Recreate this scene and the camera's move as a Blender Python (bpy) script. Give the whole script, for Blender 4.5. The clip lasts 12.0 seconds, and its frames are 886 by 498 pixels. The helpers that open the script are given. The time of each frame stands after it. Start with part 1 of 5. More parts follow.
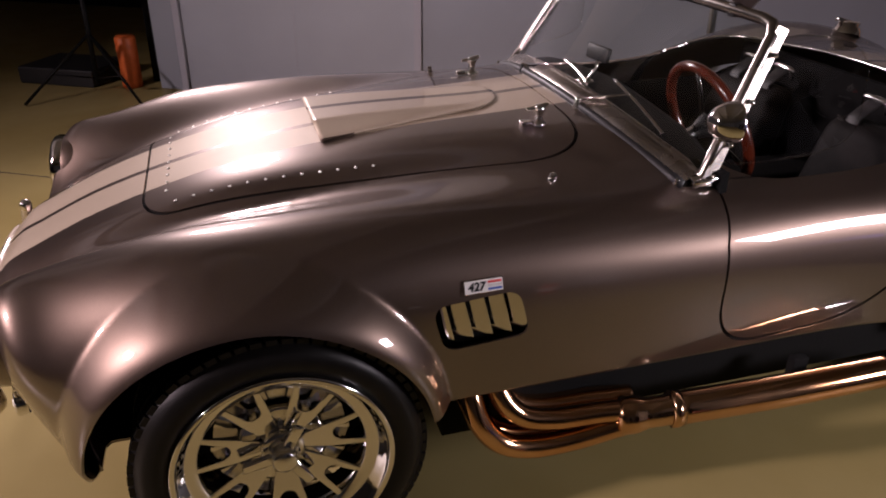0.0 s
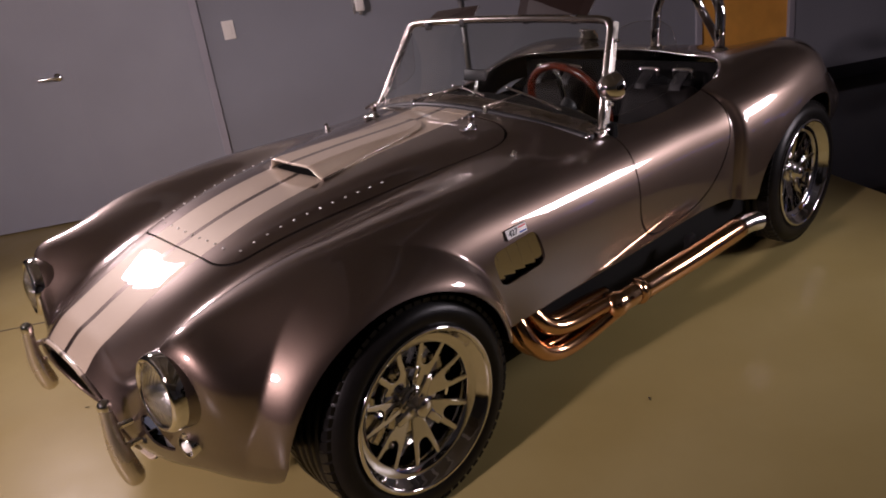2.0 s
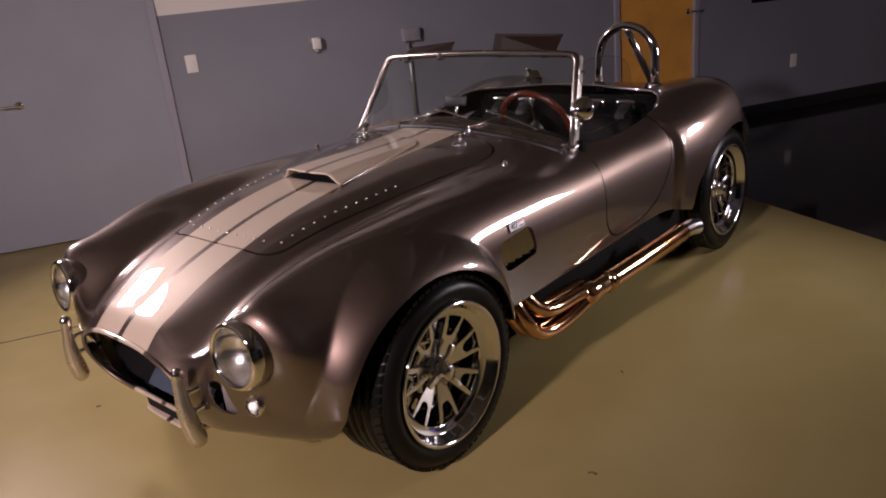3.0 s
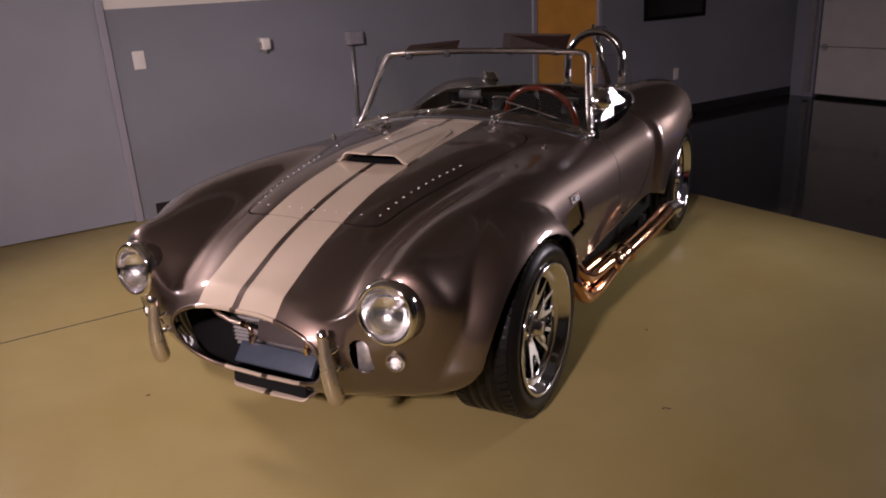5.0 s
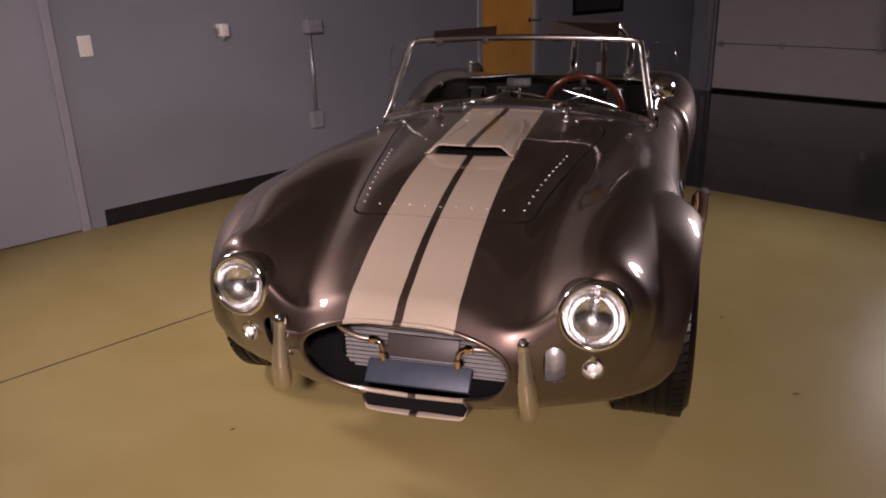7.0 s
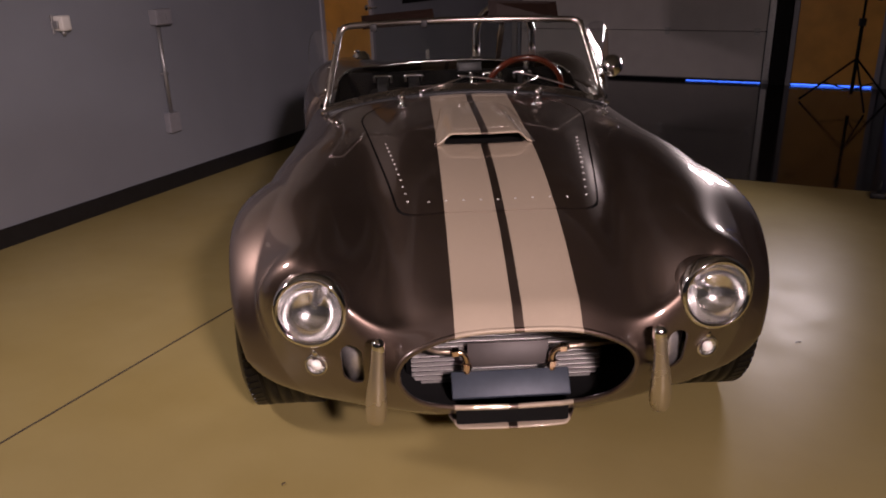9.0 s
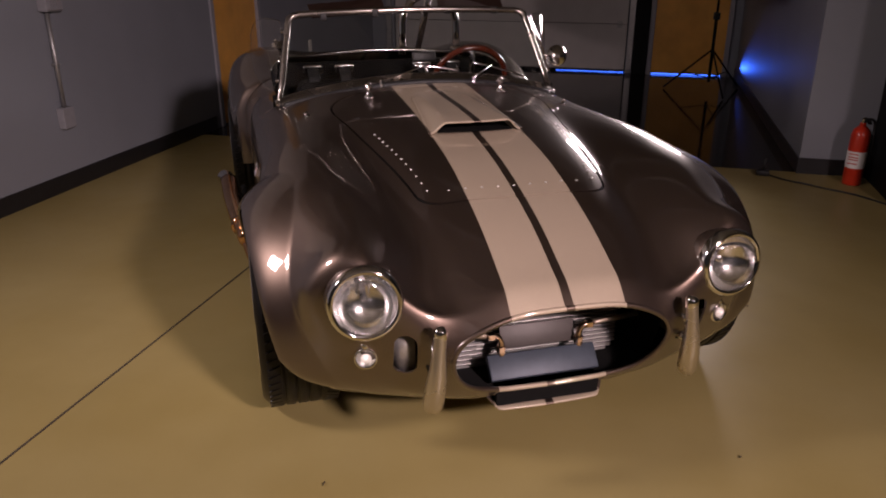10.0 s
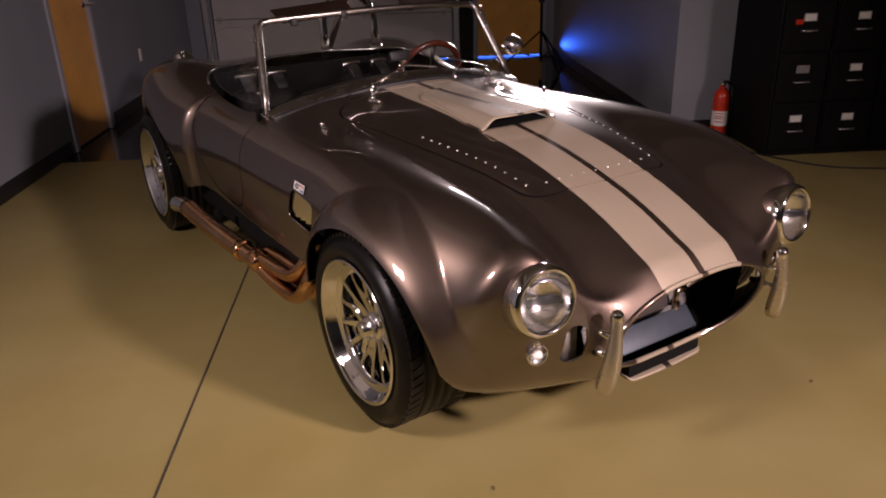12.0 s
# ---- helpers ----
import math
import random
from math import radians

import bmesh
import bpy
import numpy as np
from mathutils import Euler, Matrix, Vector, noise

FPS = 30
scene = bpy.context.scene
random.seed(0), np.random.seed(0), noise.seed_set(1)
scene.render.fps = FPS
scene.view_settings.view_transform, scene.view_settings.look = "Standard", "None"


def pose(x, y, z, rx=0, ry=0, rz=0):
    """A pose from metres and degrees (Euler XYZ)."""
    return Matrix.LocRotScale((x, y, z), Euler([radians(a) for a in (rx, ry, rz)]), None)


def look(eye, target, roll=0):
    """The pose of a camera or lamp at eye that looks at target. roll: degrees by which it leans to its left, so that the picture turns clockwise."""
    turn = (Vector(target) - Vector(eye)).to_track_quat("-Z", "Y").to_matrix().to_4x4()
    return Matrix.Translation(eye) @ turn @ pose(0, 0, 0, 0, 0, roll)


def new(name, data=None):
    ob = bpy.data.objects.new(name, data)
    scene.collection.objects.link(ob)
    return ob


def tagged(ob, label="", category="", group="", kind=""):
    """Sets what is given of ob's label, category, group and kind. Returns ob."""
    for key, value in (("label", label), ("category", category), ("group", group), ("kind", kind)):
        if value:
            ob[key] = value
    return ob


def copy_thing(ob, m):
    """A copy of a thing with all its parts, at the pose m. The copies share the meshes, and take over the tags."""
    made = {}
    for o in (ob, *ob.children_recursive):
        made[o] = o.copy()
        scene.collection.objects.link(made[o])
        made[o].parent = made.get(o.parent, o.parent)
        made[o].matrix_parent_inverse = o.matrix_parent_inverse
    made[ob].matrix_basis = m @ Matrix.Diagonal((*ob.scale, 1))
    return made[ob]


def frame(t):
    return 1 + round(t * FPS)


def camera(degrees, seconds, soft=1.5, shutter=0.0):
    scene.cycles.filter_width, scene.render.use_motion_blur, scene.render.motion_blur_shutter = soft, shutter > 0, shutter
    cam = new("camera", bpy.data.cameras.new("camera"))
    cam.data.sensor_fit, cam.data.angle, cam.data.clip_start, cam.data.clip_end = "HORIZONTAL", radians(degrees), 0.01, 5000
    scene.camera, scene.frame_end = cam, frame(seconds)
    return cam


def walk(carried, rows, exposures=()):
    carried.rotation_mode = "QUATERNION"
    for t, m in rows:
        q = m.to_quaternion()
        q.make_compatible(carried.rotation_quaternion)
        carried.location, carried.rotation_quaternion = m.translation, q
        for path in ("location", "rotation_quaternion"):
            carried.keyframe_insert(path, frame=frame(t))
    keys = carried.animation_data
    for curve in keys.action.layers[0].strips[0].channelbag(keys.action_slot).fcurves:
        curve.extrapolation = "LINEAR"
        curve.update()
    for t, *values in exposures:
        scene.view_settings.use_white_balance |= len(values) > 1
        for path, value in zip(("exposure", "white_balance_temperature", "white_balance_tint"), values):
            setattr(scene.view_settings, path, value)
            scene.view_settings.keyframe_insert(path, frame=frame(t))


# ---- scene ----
cam = camera(60.9, 12.0, soft=1.9)
PATH = [
    (0, (2.026, -0.012, 1.438), (0.321, 0.499, 0.525), 0.5),
    (0.5, (2.041, -0.308, 1.411), (0.393, 0.429, 0.55), -5.2),
    (1, (2.086, -0.519, 1.446), (0.511, 0.368, 0.591), -8.8),
    (1.5, (2.142, -0.738, 1.457), (0.634, 0.306, 0.659), -8.3),
    (2, (2.154, -0.971, 1.445), (0.721, 0.203, 0.689), -8.1),
    (2.5, (2.19, -1.229, 1.452), (0.834, 0.062, 0.75), -7.0),
    (4.5, (1.888, -2.104, 1.443), (0.887, -0.504, 0.78), -3.7),
    (5, (1.638, -2.186, 1.438), (0.717, -0.538, 0.779), -3.3),
    (5.5, (1.365, -2.244, 1.407), (0.527, -0.552, 0.748), -3.6),
    (6, (1.117, -2.298, 1.4), (0.366, -0.569, 0.731), -3.4),
    (6.5, (0.889, -2.341, 1.406), (0.233, -0.576, 0.733), -2.8),
    (7, (0.656, -2.368, 1.409), (0.121, -0.565, 0.727), -1.6),
    (7.5, (0.451, -2.371, 1.41), (0.03, -0.543, 0.716), -1.3),
    (9.5, (-0.509, -2.245, 1.369), (-0.23, -0.399, 0.651), -1.0),
    (10, (-0.77, -2.225, 1.381), (-0.291, -0.43, 0.642), -0.0),
    (10.5, (-1.018, -2.17, 1.389), (-0.377, -0.43, 0.642), -0.2),
    (11, (-1.232, -2.052, 1.376), (-0.456, -0.365, 0.634), -0.4),
    (11.5, (-1.443, -1.952, 1.399), (-0.556, -0.325, 0.648), -1.2),
    (12, (-1.657, -1.835, 1.42), (-0.656, -0.283, 0.652), -1.8),
]
EXPOSURES = [(0, -0.06, 6350, 14), (1, -0.34, 6350, 14), (2.5, -0.26, 6350, 14), (4.5, -0.22, 6350, 13), (7.5, -0.34, 6500, 13), (9.5, -0.62, 6700, 13), (12, -0.34, 6750, 13)]
walk(cam, [(t, look(eye, target, roll)) for t, eye, target, roll in PATH], EXPOSURES)

# ---------------------------------------------------------------- light
world = bpy.data.worlds.new("dark_room")
scene.world = world
world.use_nodes = True
world.node_tree.nodes["Background"].inputs[0].default_value = (0.5, 0.55, 0.65, 1)
world.node_tree.nodes["Background"].inputs[1].default_value = 0.005

H = 3.2
# the room lies 29.3 degrees off the car: local x runs across it, local y along its long wall
ROOM = Matrix.Translation((-1.73, 2.55, 0)) @ Matrix.Rotation(radians(-29.33), 4, "Z")


def area(name, eye, target, sx, sy, watts, color, spread=180, roll=0):
    data = bpy.data.lights.new(name, "AREA")
    data.shape, data.size, data.size_y, data.energy, data.color, data.spread = "RECTANGLE", sx, sy, watts, color, radians(spread)
    ob = new(name, data)
    ob.matrix_world = look(eye, target, roll)
    return ob


# two soft panels on stands, and an unseen front fill lamp added
WARM = (1.0, 0.78, 0.81)
LAMP_A, AIM_A = Vector((-3.05, -0.36, 2.2)), Vector((0.2, 0.7, 0.5))
LAMP_B, AIM_B = ROOM @ Vector((3.56, 2.5, 1.34)), Vector((0.0, 0.6, 0.5))
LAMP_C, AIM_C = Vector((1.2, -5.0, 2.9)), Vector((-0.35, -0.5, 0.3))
area("panel_light_a", LAMP_A, AIM_A, 0.5, 0.42, 37, (1.0, 0.82, 0.84), 110)
area("panel_light_b", LAMP_B, AIM_B, 0.74, 0.42, 15, (1.0, 0.88, 0.93), 84, 10)
area("front_fill_light", LAMP_C, AIM_C, 0.45, 0.32, 80, WARM, 74)
# unseen fill added: two lamps turned up at the ceiling, lighting the room softly
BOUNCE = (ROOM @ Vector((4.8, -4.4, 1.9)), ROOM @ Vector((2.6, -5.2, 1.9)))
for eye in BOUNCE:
    area("bounce_fill", eye, eye + Vector((-0.25, 0.35, 1.0)), 0.5, 0.5, 11, WARM, 140)


# ---------------------------------------------------------------- materials
def material(name, color, rough=0.5, metal=0.0, grain=0.0, scale=20.0, bump=0.0, bump_scale=200.0, rough_var=0.0, coat=0.0, coat_rough=0.03, spec=0.5, second=None, second_scale=2.0):
    m = bpy.data.materials.new(name)
    m.use_nodes = True
    nt = m.node_tree
    b = nt.nodes["Principled BSDF"]
    b.inputs["Base Color"].default_value = (*color, 1)
    b.inputs["Roughness"].default_value = rough
    b.inputs["Metallic"].default_value = metal
    b.inputs["Coat Weight"].default_value = coat
    b.inputs["Coat Roughness"].default_value = coat_rough
    b.inputs["Specular IOR Level"].default_value = spec
    co = nt.nodes.new("ShaderNodeTexCoord")
    if grain or second:
        n1 = nt.nodes.new("ShaderNodeTexNoise")
        n1.inputs["Scale"].default_value = scale
        n1.inputs["Detail"].default_value = 8
        nt.links.new(co.outputs["Object"], n1.inputs["Vector"])
        r1 = nt.nodes.new("ShaderNodeMapRange")
        r1.inputs[1].default_value, r1.inputs[2].default_value = 0.3, 0.7
        r1.inputs[3].default_value, r1.inputs[4].default_value = 1 - grain, 1 + grain
        nt.links.new(n1.outputs[0], r1.inputs[0])
        mul = nt.nodes.new("ShaderNodeVectorMath")
        mul.operation = "SCALE"
        nt.links.new(r1.outputs[0], mul.inputs["Scale"])
        if second:
            n2 = nt.nodes.new("ShaderNodeTexNoise")
            n2.inputs["Scale"].default_value = second_scale
            n2.inputs["Detail"].default_value = 5
            nt.links.new(co.outputs["Object"], n2.inputs["Vector"])
            ramp = nt.nodes.new("ShaderNodeValToRGB")
            ramp.color_ramp.elements[0].position, ramp.color_ramp.elements[1].position = 0.35, 0.68
            ramp.color_ramp.elements[0].color, ramp.color_ramp.elements[1].color = (*color, 1), (*second, 1)
            nt.links.new(n2.outputs[0], ramp.inputs[0])
            nt.links.new(ramp.outputs[0], mul.inputs[0])
        else:
            mul.inputs[0].default_value = color
        nt.links.new(mul.outputs[0], b.inputs["Base Color"])
    if rough_var:
        n3 = nt.nodes.new("ShaderNodeTexNoise")
        n3.inputs["Scale"].default_value = 6.0
        n3.inputs["Detail"].default_value = 6
        nt.links.new(co.outputs["Object"], n3.inputs["Vector"])
        r3 = nt.nodes.new("ShaderNodeMapRange")
        r3.inputs[1].default_value, r3.inputs[2].default_value = 0.3, 0.7
        r3.inputs[3].default_value, r3.inputs[4].default_value = max(0, rough - rough_var), rough + rough_var
        nt.links.new(n3.outputs[0], r3.inputs[0])
        nt.links.new(r3.outputs[0], b.inputs["Roughness"])
    if bump:
        n4 = nt.nodes.new("ShaderNodeTexNoise")
        n4.inputs["Scale"].default_value = bump_scale
        n4.inputs["Detail"].default_value = 4
        nt.links.new(co.outputs["Object"], n4.inputs["Vector"])
        bp = nt.nodes.new("ShaderNodeBump")
        bp.inputs["Strength"].default_value = bump
        bp.inputs["Distance"].default_value = 0.002
        nt.links.new(n4.outputs[0], bp.inputs["Height"])
        nt.links.new(bp.outputs[0], b.inputs["Normal"])
    return m


def paint_material(name, stripes):
    """Metallic lacquer under clear coat; stripes is 1 with the two painted stripes along the car's middle, 0 without."""
    m = material(name, (0.140, 0.103, 0.084), 0.33, 0.95, coat=1.0, coat_rough=0.01)
    nt = m.node_tree
    b = nt.nodes["Principled BSDF"]
    co = nt.nodes.new("ShaderNodeTexCoord")
    sep = nt.nodes.new("ShaderNodeSeparateXYZ")
    nt.links.new(co.outputs["Object"], sep.inputs[0])
    ab = nt.nodes.new("ShaderNodeMath")
    ab.operation = "ABSOLUTE"
    nt.links.new(sep.outputs["X"], ab.inputs[0])
    inside = nt.nodes.new("ShaderNodeMath")
    inside.operation = "COMPARE"
    inside.inputs[1].default_value, inside.inputs[2].default_value = (STRIPE_MID, STRIPE_HALF) if stripes else (9, 0)
    nt.links.new(ab.outputs[0], inside.inputs[0])
    flake = nt.nodes.new("ShaderNodeTexNoise")
    flake.inputs["Scale"].default_value = 900
    nt.links.new(co.outputs["Object"], flake.inputs["Vector"])
    cloud = nt.nodes.new("ShaderNodeTexNoise")
    cloud.inputs["Scale"].default_value = 3
    nt.links.new(co.outputs["Object"], cloud.inputs["Vector"])
    add = nt.nodes.new("ShaderNodeMath")
    add.operation = "MULTIPLY_ADD"
    add.inputs[1].default_value, add.inputs[2].default_value = 0.7, 0.65
    nt.links.new(flake.outputs[0], add.inputs[0])
    mix = nt.nodes.new("ShaderNodeMix")
    mix.data_type = "RGBA"
    mix.inputs["A"].default_value = (0.140, 0.103, 0.084, 1)
    mix.inputs["B"].default_value = (0.49, 0.405, 0.305, 1)
    nt.links.new(inside.outputs[0], mix.inputs["Factor"])
    mul = nt.nodes.new("ShaderNodeVectorMath")
    mul.operation = "SCALE"
    nt.links.new(mix.outputs["Result"], mul.inputs[0])
    nt.links.new(add.outputs[0], mul.inputs["Scale"])
    nt.links.new(mul.outputs[0], b.inputs["Base Color"])
    rr = nt.nodes.new("ShaderNodeMapRange")
    rr.inputs[3].default_value, rr.inputs[4].default_value = 0.37, 0.43
    nt.links.new(cloud.outputs[0], rr.inputs[0])
    dull = nt.nodes.new("ShaderNodeMath")
    dull.operation = "MULTIPLY_ADD"
    dull.inputs[1].default_value = 0.12
    nt.links.new(inside.outputs[0], dull.inputs[0])
    nt.links.new(rr.outputs[0], dull.inputs[2])
    nt.links.new(dull.outputs[0], b.inputs["Roughness"])
    metal = nt.nodes.new("ShaderNodeMapRange")
    metal.inputs[3].default_value, metal.inputs[4].default_value = 0.95, 0.26
    nt.links.new(inside.outputs[0], metal.inputs[0])
    nt.links.new(metal.outputs[0], b.inputs["Metallic"])
    b.inputs["Coat IOR"].default_value = 2.0
    return m


STRIPE_MID, STRIPE_HALF = 0.0865, 0.0740
PAINT = paint_material("striped_car_paint", 1)
PAINT_PLAIN = paint_material("plain_car_paint", 0)
CHROME = material("chrome", (0.86, 0.85, 0.83), 0.06, 1.0, rough_var=0.02)
POLISHED = material("polished_aluminium", (0.82, 0.81, 0.79), 0.14, 1.0, rough_var=0.05)
# the tan floor's orange reflection is put into the side pipes' base colour
COPPER = material("floor_tinted_steel", (0.74, 0.37, 0.17), 0.12, 1.0, rough_var=0.05, grain=0.14, scale=8, second=(0.70, 0.46, 0.28), second_scale=4)
REFLECTOR = material("lamp_reflector", (0.95, 0.94, 0.93), 0.12, 1.0, rough_var=0.05)
RUBBER = material("tyre_rubber", (0.0055, 0.005, 0.0047), 0.36, spec=0.22, grain=0.2, scale=40, bump=0.15, bump_scale=300)
BLACK = material("black_plastic", (0.012, 0.012, 0.013), 0.5, grain=0.2, scale=60)
# also used for the sheets that stand in for shade in gaps and scoops
WELL = material("underseal_and_shade_black", (0.008, 0.008, 0.008), 0.9, spec=0.1, bump=0.4, bump_scale=120)
LEATHER = material("black_leather", (0.008, 0.0075, 0.007), 0.55, spec=0.12, grain=0.2, scale=30, bump=0.25, bump_scale=160)
CARPET = material("black_carpet", (0.006, 0.006, 0.006), 0.95, spec=0.1, bump=0.6, bump_scale=400)
WOOD_RIM = material("mahogany_rim", (0.075, 0.014, 0.006), 0.22, grain=0.35, scale=25, coat=0.7)
MESH = material("radiator_metal", (0.55, 0.53, 0.51), 0.4, 0.7, grain=0.15, scale=60)
GRILLE_BLUE = material("satin_blue_grey_metal", (0.052, 0.066, 0.088), 0.5, 0.2, grain=0.1, scale=30)
WALL_PAINT = material("grey_wall_paint", (0.23, 0.247, 0.28), 0.55, grain=0.04, scale=1.5, bump=0.12, bump_scale=140, second=(0.208, 0.223, 0.252), second_scale=1.2)
UPPER_PAINT = material("cream_wall_paint", (0.72, 0.69, 0.63), 0.6, grain=0.04, scale=2, bump=0.12, bump_scale=140)
DOOR_PAINT = material("grey_door_paint", (0.28, 0.297, 0.33), 0.42, grain=0.04, scale=3, bump=0.06, bump_scale=90)
BASE_VINYL = material("black_vinyl_base", (0.012, 0.012, 0.014), 0.4, grain=0.2, scale=20)
FLOOR_EPOXY = material("tan_epoxy", (0.315, 0.259, 0.110), 0.34, spec=0.08, grain=0.03, scale=5, bump=0.0, rough_var=0.05, second=(0.275, 0.218, 0.081), second_scale=1.3)
FLOOR_DARK = material("black_gloss_floor", (0.012, 0.010, 0.009), 0.08, spec=0.3, grain=0.2, scale=10, rough_var=0.03)
JOINT = material("joint_filler", (0.045, 0.035, 0.025), 0.8, grain=0.3, scale=60)
CEILING = material("ceiling_board", (0.34, 0.33, 0.31), 0.85, bump=0.3, bump_scale=120)
OAK = material("honey_wood_veneer", (0.76, 0.39, 0.075), 0.38, grain=0.12, scale=5, coat=0.2, second=(0.72, 0.355, 0.066), second_scale=3)
SHUTTER = material("white_door_panel", (0.52, 0.50, 0.48), 0.55, grain=0.05, scale=5, bump=0.1, bump_scale=90)
WHITE_PLASTIC = material("white_plastic", (0.75, 0.73, 0.68), 0.4)
GALV = material("galvanised_conduit", (0.40, 0.40, 0.40), 0.42, 0.75, grain=0.15, scale=40)
BLACK_STEEL = material("black_steel_and_unlit_wall", (0.0045, 0.0045, 0.0045), 0.55, spec=0.12, grain=0.2, scale=12, bump=0.05, bump_scale=60)
RED_PAINT = material("red_enamel", (0.48, 0.03, 0.012), 0.3, grain=0.1, scale=10)


def glass_material(name, tint, rough=0.0):
    m = bpy.data.materials.new(name)
    m.use_nodes = True
    nt = m.node_tree
    nt.nodes.remove(nt.nodes["Principled BSDF"])
    out = nt.nodes["Material Output"]
    tr = nt.nodes.new("ShaderNodeBsdfTransparent")
    tr.inputs[0].default_value = (*tint, 1)
    gl = nt.nodes.new("ShaderNodeBsdfGlossy")
    gl.inputs["Roughness"].default_value = rough
    edge = nt.nodes.new("ShaderNodeLayerWeight")
    edge.inputs[0].default_value = 0.5
    steep = nt.nodes.new("ShaderNodeMath")
    steep.operation = "POWER"
    steep.inputs[1].default_value = 4.5
    nt.links.new(edge.outputs["Facing"], steep.inputs[0])
    fr = nt.nodes.new("ShaderNodeMath")
    fr.operation = "MULTIPLY_ADD"
    fr.inputs[1].default_value, fr.inputs[2].default_value = 0.8, 0.07
    nt.links.new(steep.outputs[0], fr.inputs[0])
    mx = nt.nodes.new("ShaderNodeMixShader")
    nt.links.new(fr.outputs[0], mx.inputs[0])
    nt.links.new(tr.outputs[0], mx.inputs[1])
    nt.links.new(gl.outputs[0], mx.inputs[2])
    nt.links.new(mx.outputs[0], out.inputs[0])
    return m


def glow_material(name, color, strength):
    m = bpy.data.materials.new(name)
    m.use_nodes = True
    b = m.node_tree.nodes["Principled BSDF"]
    b.inputs["Base Color"].default_value = (*color, 1)
    b.inputs["Emission Color"].default_value = (*color, 1)
    b.inputs["Emission Strength"].default_value = strength
    return m


GLASS = glass_material("windscreen_glass", (0.86, 0.90, 0.88))


def fluted_material():
    """Pressed lamp glass that bends light; its back carries the ribs."""
    m = bpy.data.materials.new("fluted_glass")
    m.use_nodes = True
    b = m.node_tree.nodes["Principled BSDF"]
    b.inputs["Base Color"].default_value = (0.97, 0.98, 0.97, 1)
    b.inputs["Roughness"].default_value = 0.02
    b.inputs["Transmission Weight"].default_value = 1.0
    b.inputs["IOR"].default_value = 1.45
    return m


FLUTED = fluted_material()


# ---------------------------------------------------------------- mesh tools
def empty_thing(name, m=None):
    ob = new(name)
    ob.empty_display_size = 0.1
    if m is not None:
        ob.matrix_world = m
    return ob


def part(name, data, mat, parent=None, label="", smooth=True, at=None):
    """Links data, a bmesh or (vertices, faces), as one mesh object, under parent if there is one."""
    me = bpy.data.meshes.new(name)
    if isinstance(data, bmesh.types.BMesh):
        data.to_mesh(me)
        data.free()
    else:
        me.from_pydata([tuple(v) for v in data[0]], [], [tuple(f) for f in data[1]])
    me.materials.append(mat)
    if smooth:
        me.polygons.foreach_set("use_smooth", [True] * len(me.polygons))
    me.update()
    ob = new(name, me)
    if parent is not None:
        ob.parent = parent
    if at is not None:
        ob.matrix_local = at
    if label:
        ob["label"] = label
    return ob


def share(name, ob, parent, at):
    """Another object on the mesh of ob."""
    o = new(name, ob.data)
    o.parent = parent
    o.matrix_local = at
    return o


def joined(*pieces):
    vs, fs, n = [], [], 0
    for v, f in pieces:
        vs += [tuple(p) for p in v]
        fs += [tuple(i + n for i in q) for q in f]
        n += len(v)
    return vs, fs


def moved(data, m):
    return [tuple(m @ Vector(p)) for p in data[0]], data[1]


def box(x0, x1, y0, y1, z0, z1, bevel=0.0, seg=2):
    bm = bmesh.new()
    bmesh.ops.create_cube(bm, size=1.0)
    for v in bm.verts:
        v.co = Vector((x0 + (v.co.x + 0.5) * (x1 - x0), y0 + (v.co.y + 0.5) * (y1 - y0), z0 + (v.co.z + 0.5) * (z1 - z0)))
    if bevel:
        bmesh.ops.bevel(bm, geom=bm.edges[:], offset=bevel, segments=seg, affect="EDGES", profile=0.5)
    bm.verts.ensure_lookup_table()
    out = [tuple(v.co) for v in bm.verts], [tuple(v.index for v in f.verts) for f in bm.faces]
    bm.free()
    return out


def lathe(profile, n=48, closed=False):
    """Turns (radius, height) pairs about z."""
    vs, fs = [], []
    k = len(profile)
    for i in range(n):
        a = 2 * math.pi * i / n
        vs += [(r * math.cos(a), r * math.sin(a), h) for r, h in profile]
    for i in range(n):
        j = (i + 1) % n
        for p in range(k if closed else k - 1):
            q = (p + 1) % k
            fs.append((i * k + p, j * k + p, j * k + q, i * k + q))
    return vs, fs


def smooth_path(points, n=8, closed=False):
    """Catmull-Rom curve through points."""
    P = [Vector(p) for p in points]
    out = []
    m = len(P)
    for i in range(m if closed else m - 1):
        a, b, c, d = P[(i - 1) % m if closed else max(i - 1, 0)], P[i], P[(i + 1) % m], P[(i + 2) % m if closed else min(i + 2, m - 1)]
        for j in range(n):
            t = j / n
            out.append(0.5 * ((2 * b) + (c - a) * t + (2 * a - 5 * b + 4 * c - d) * t * t + (3 * b - a - 3 * c + d) * t ** 3))
    if not closed:
        out.append(P[-1])
    return out


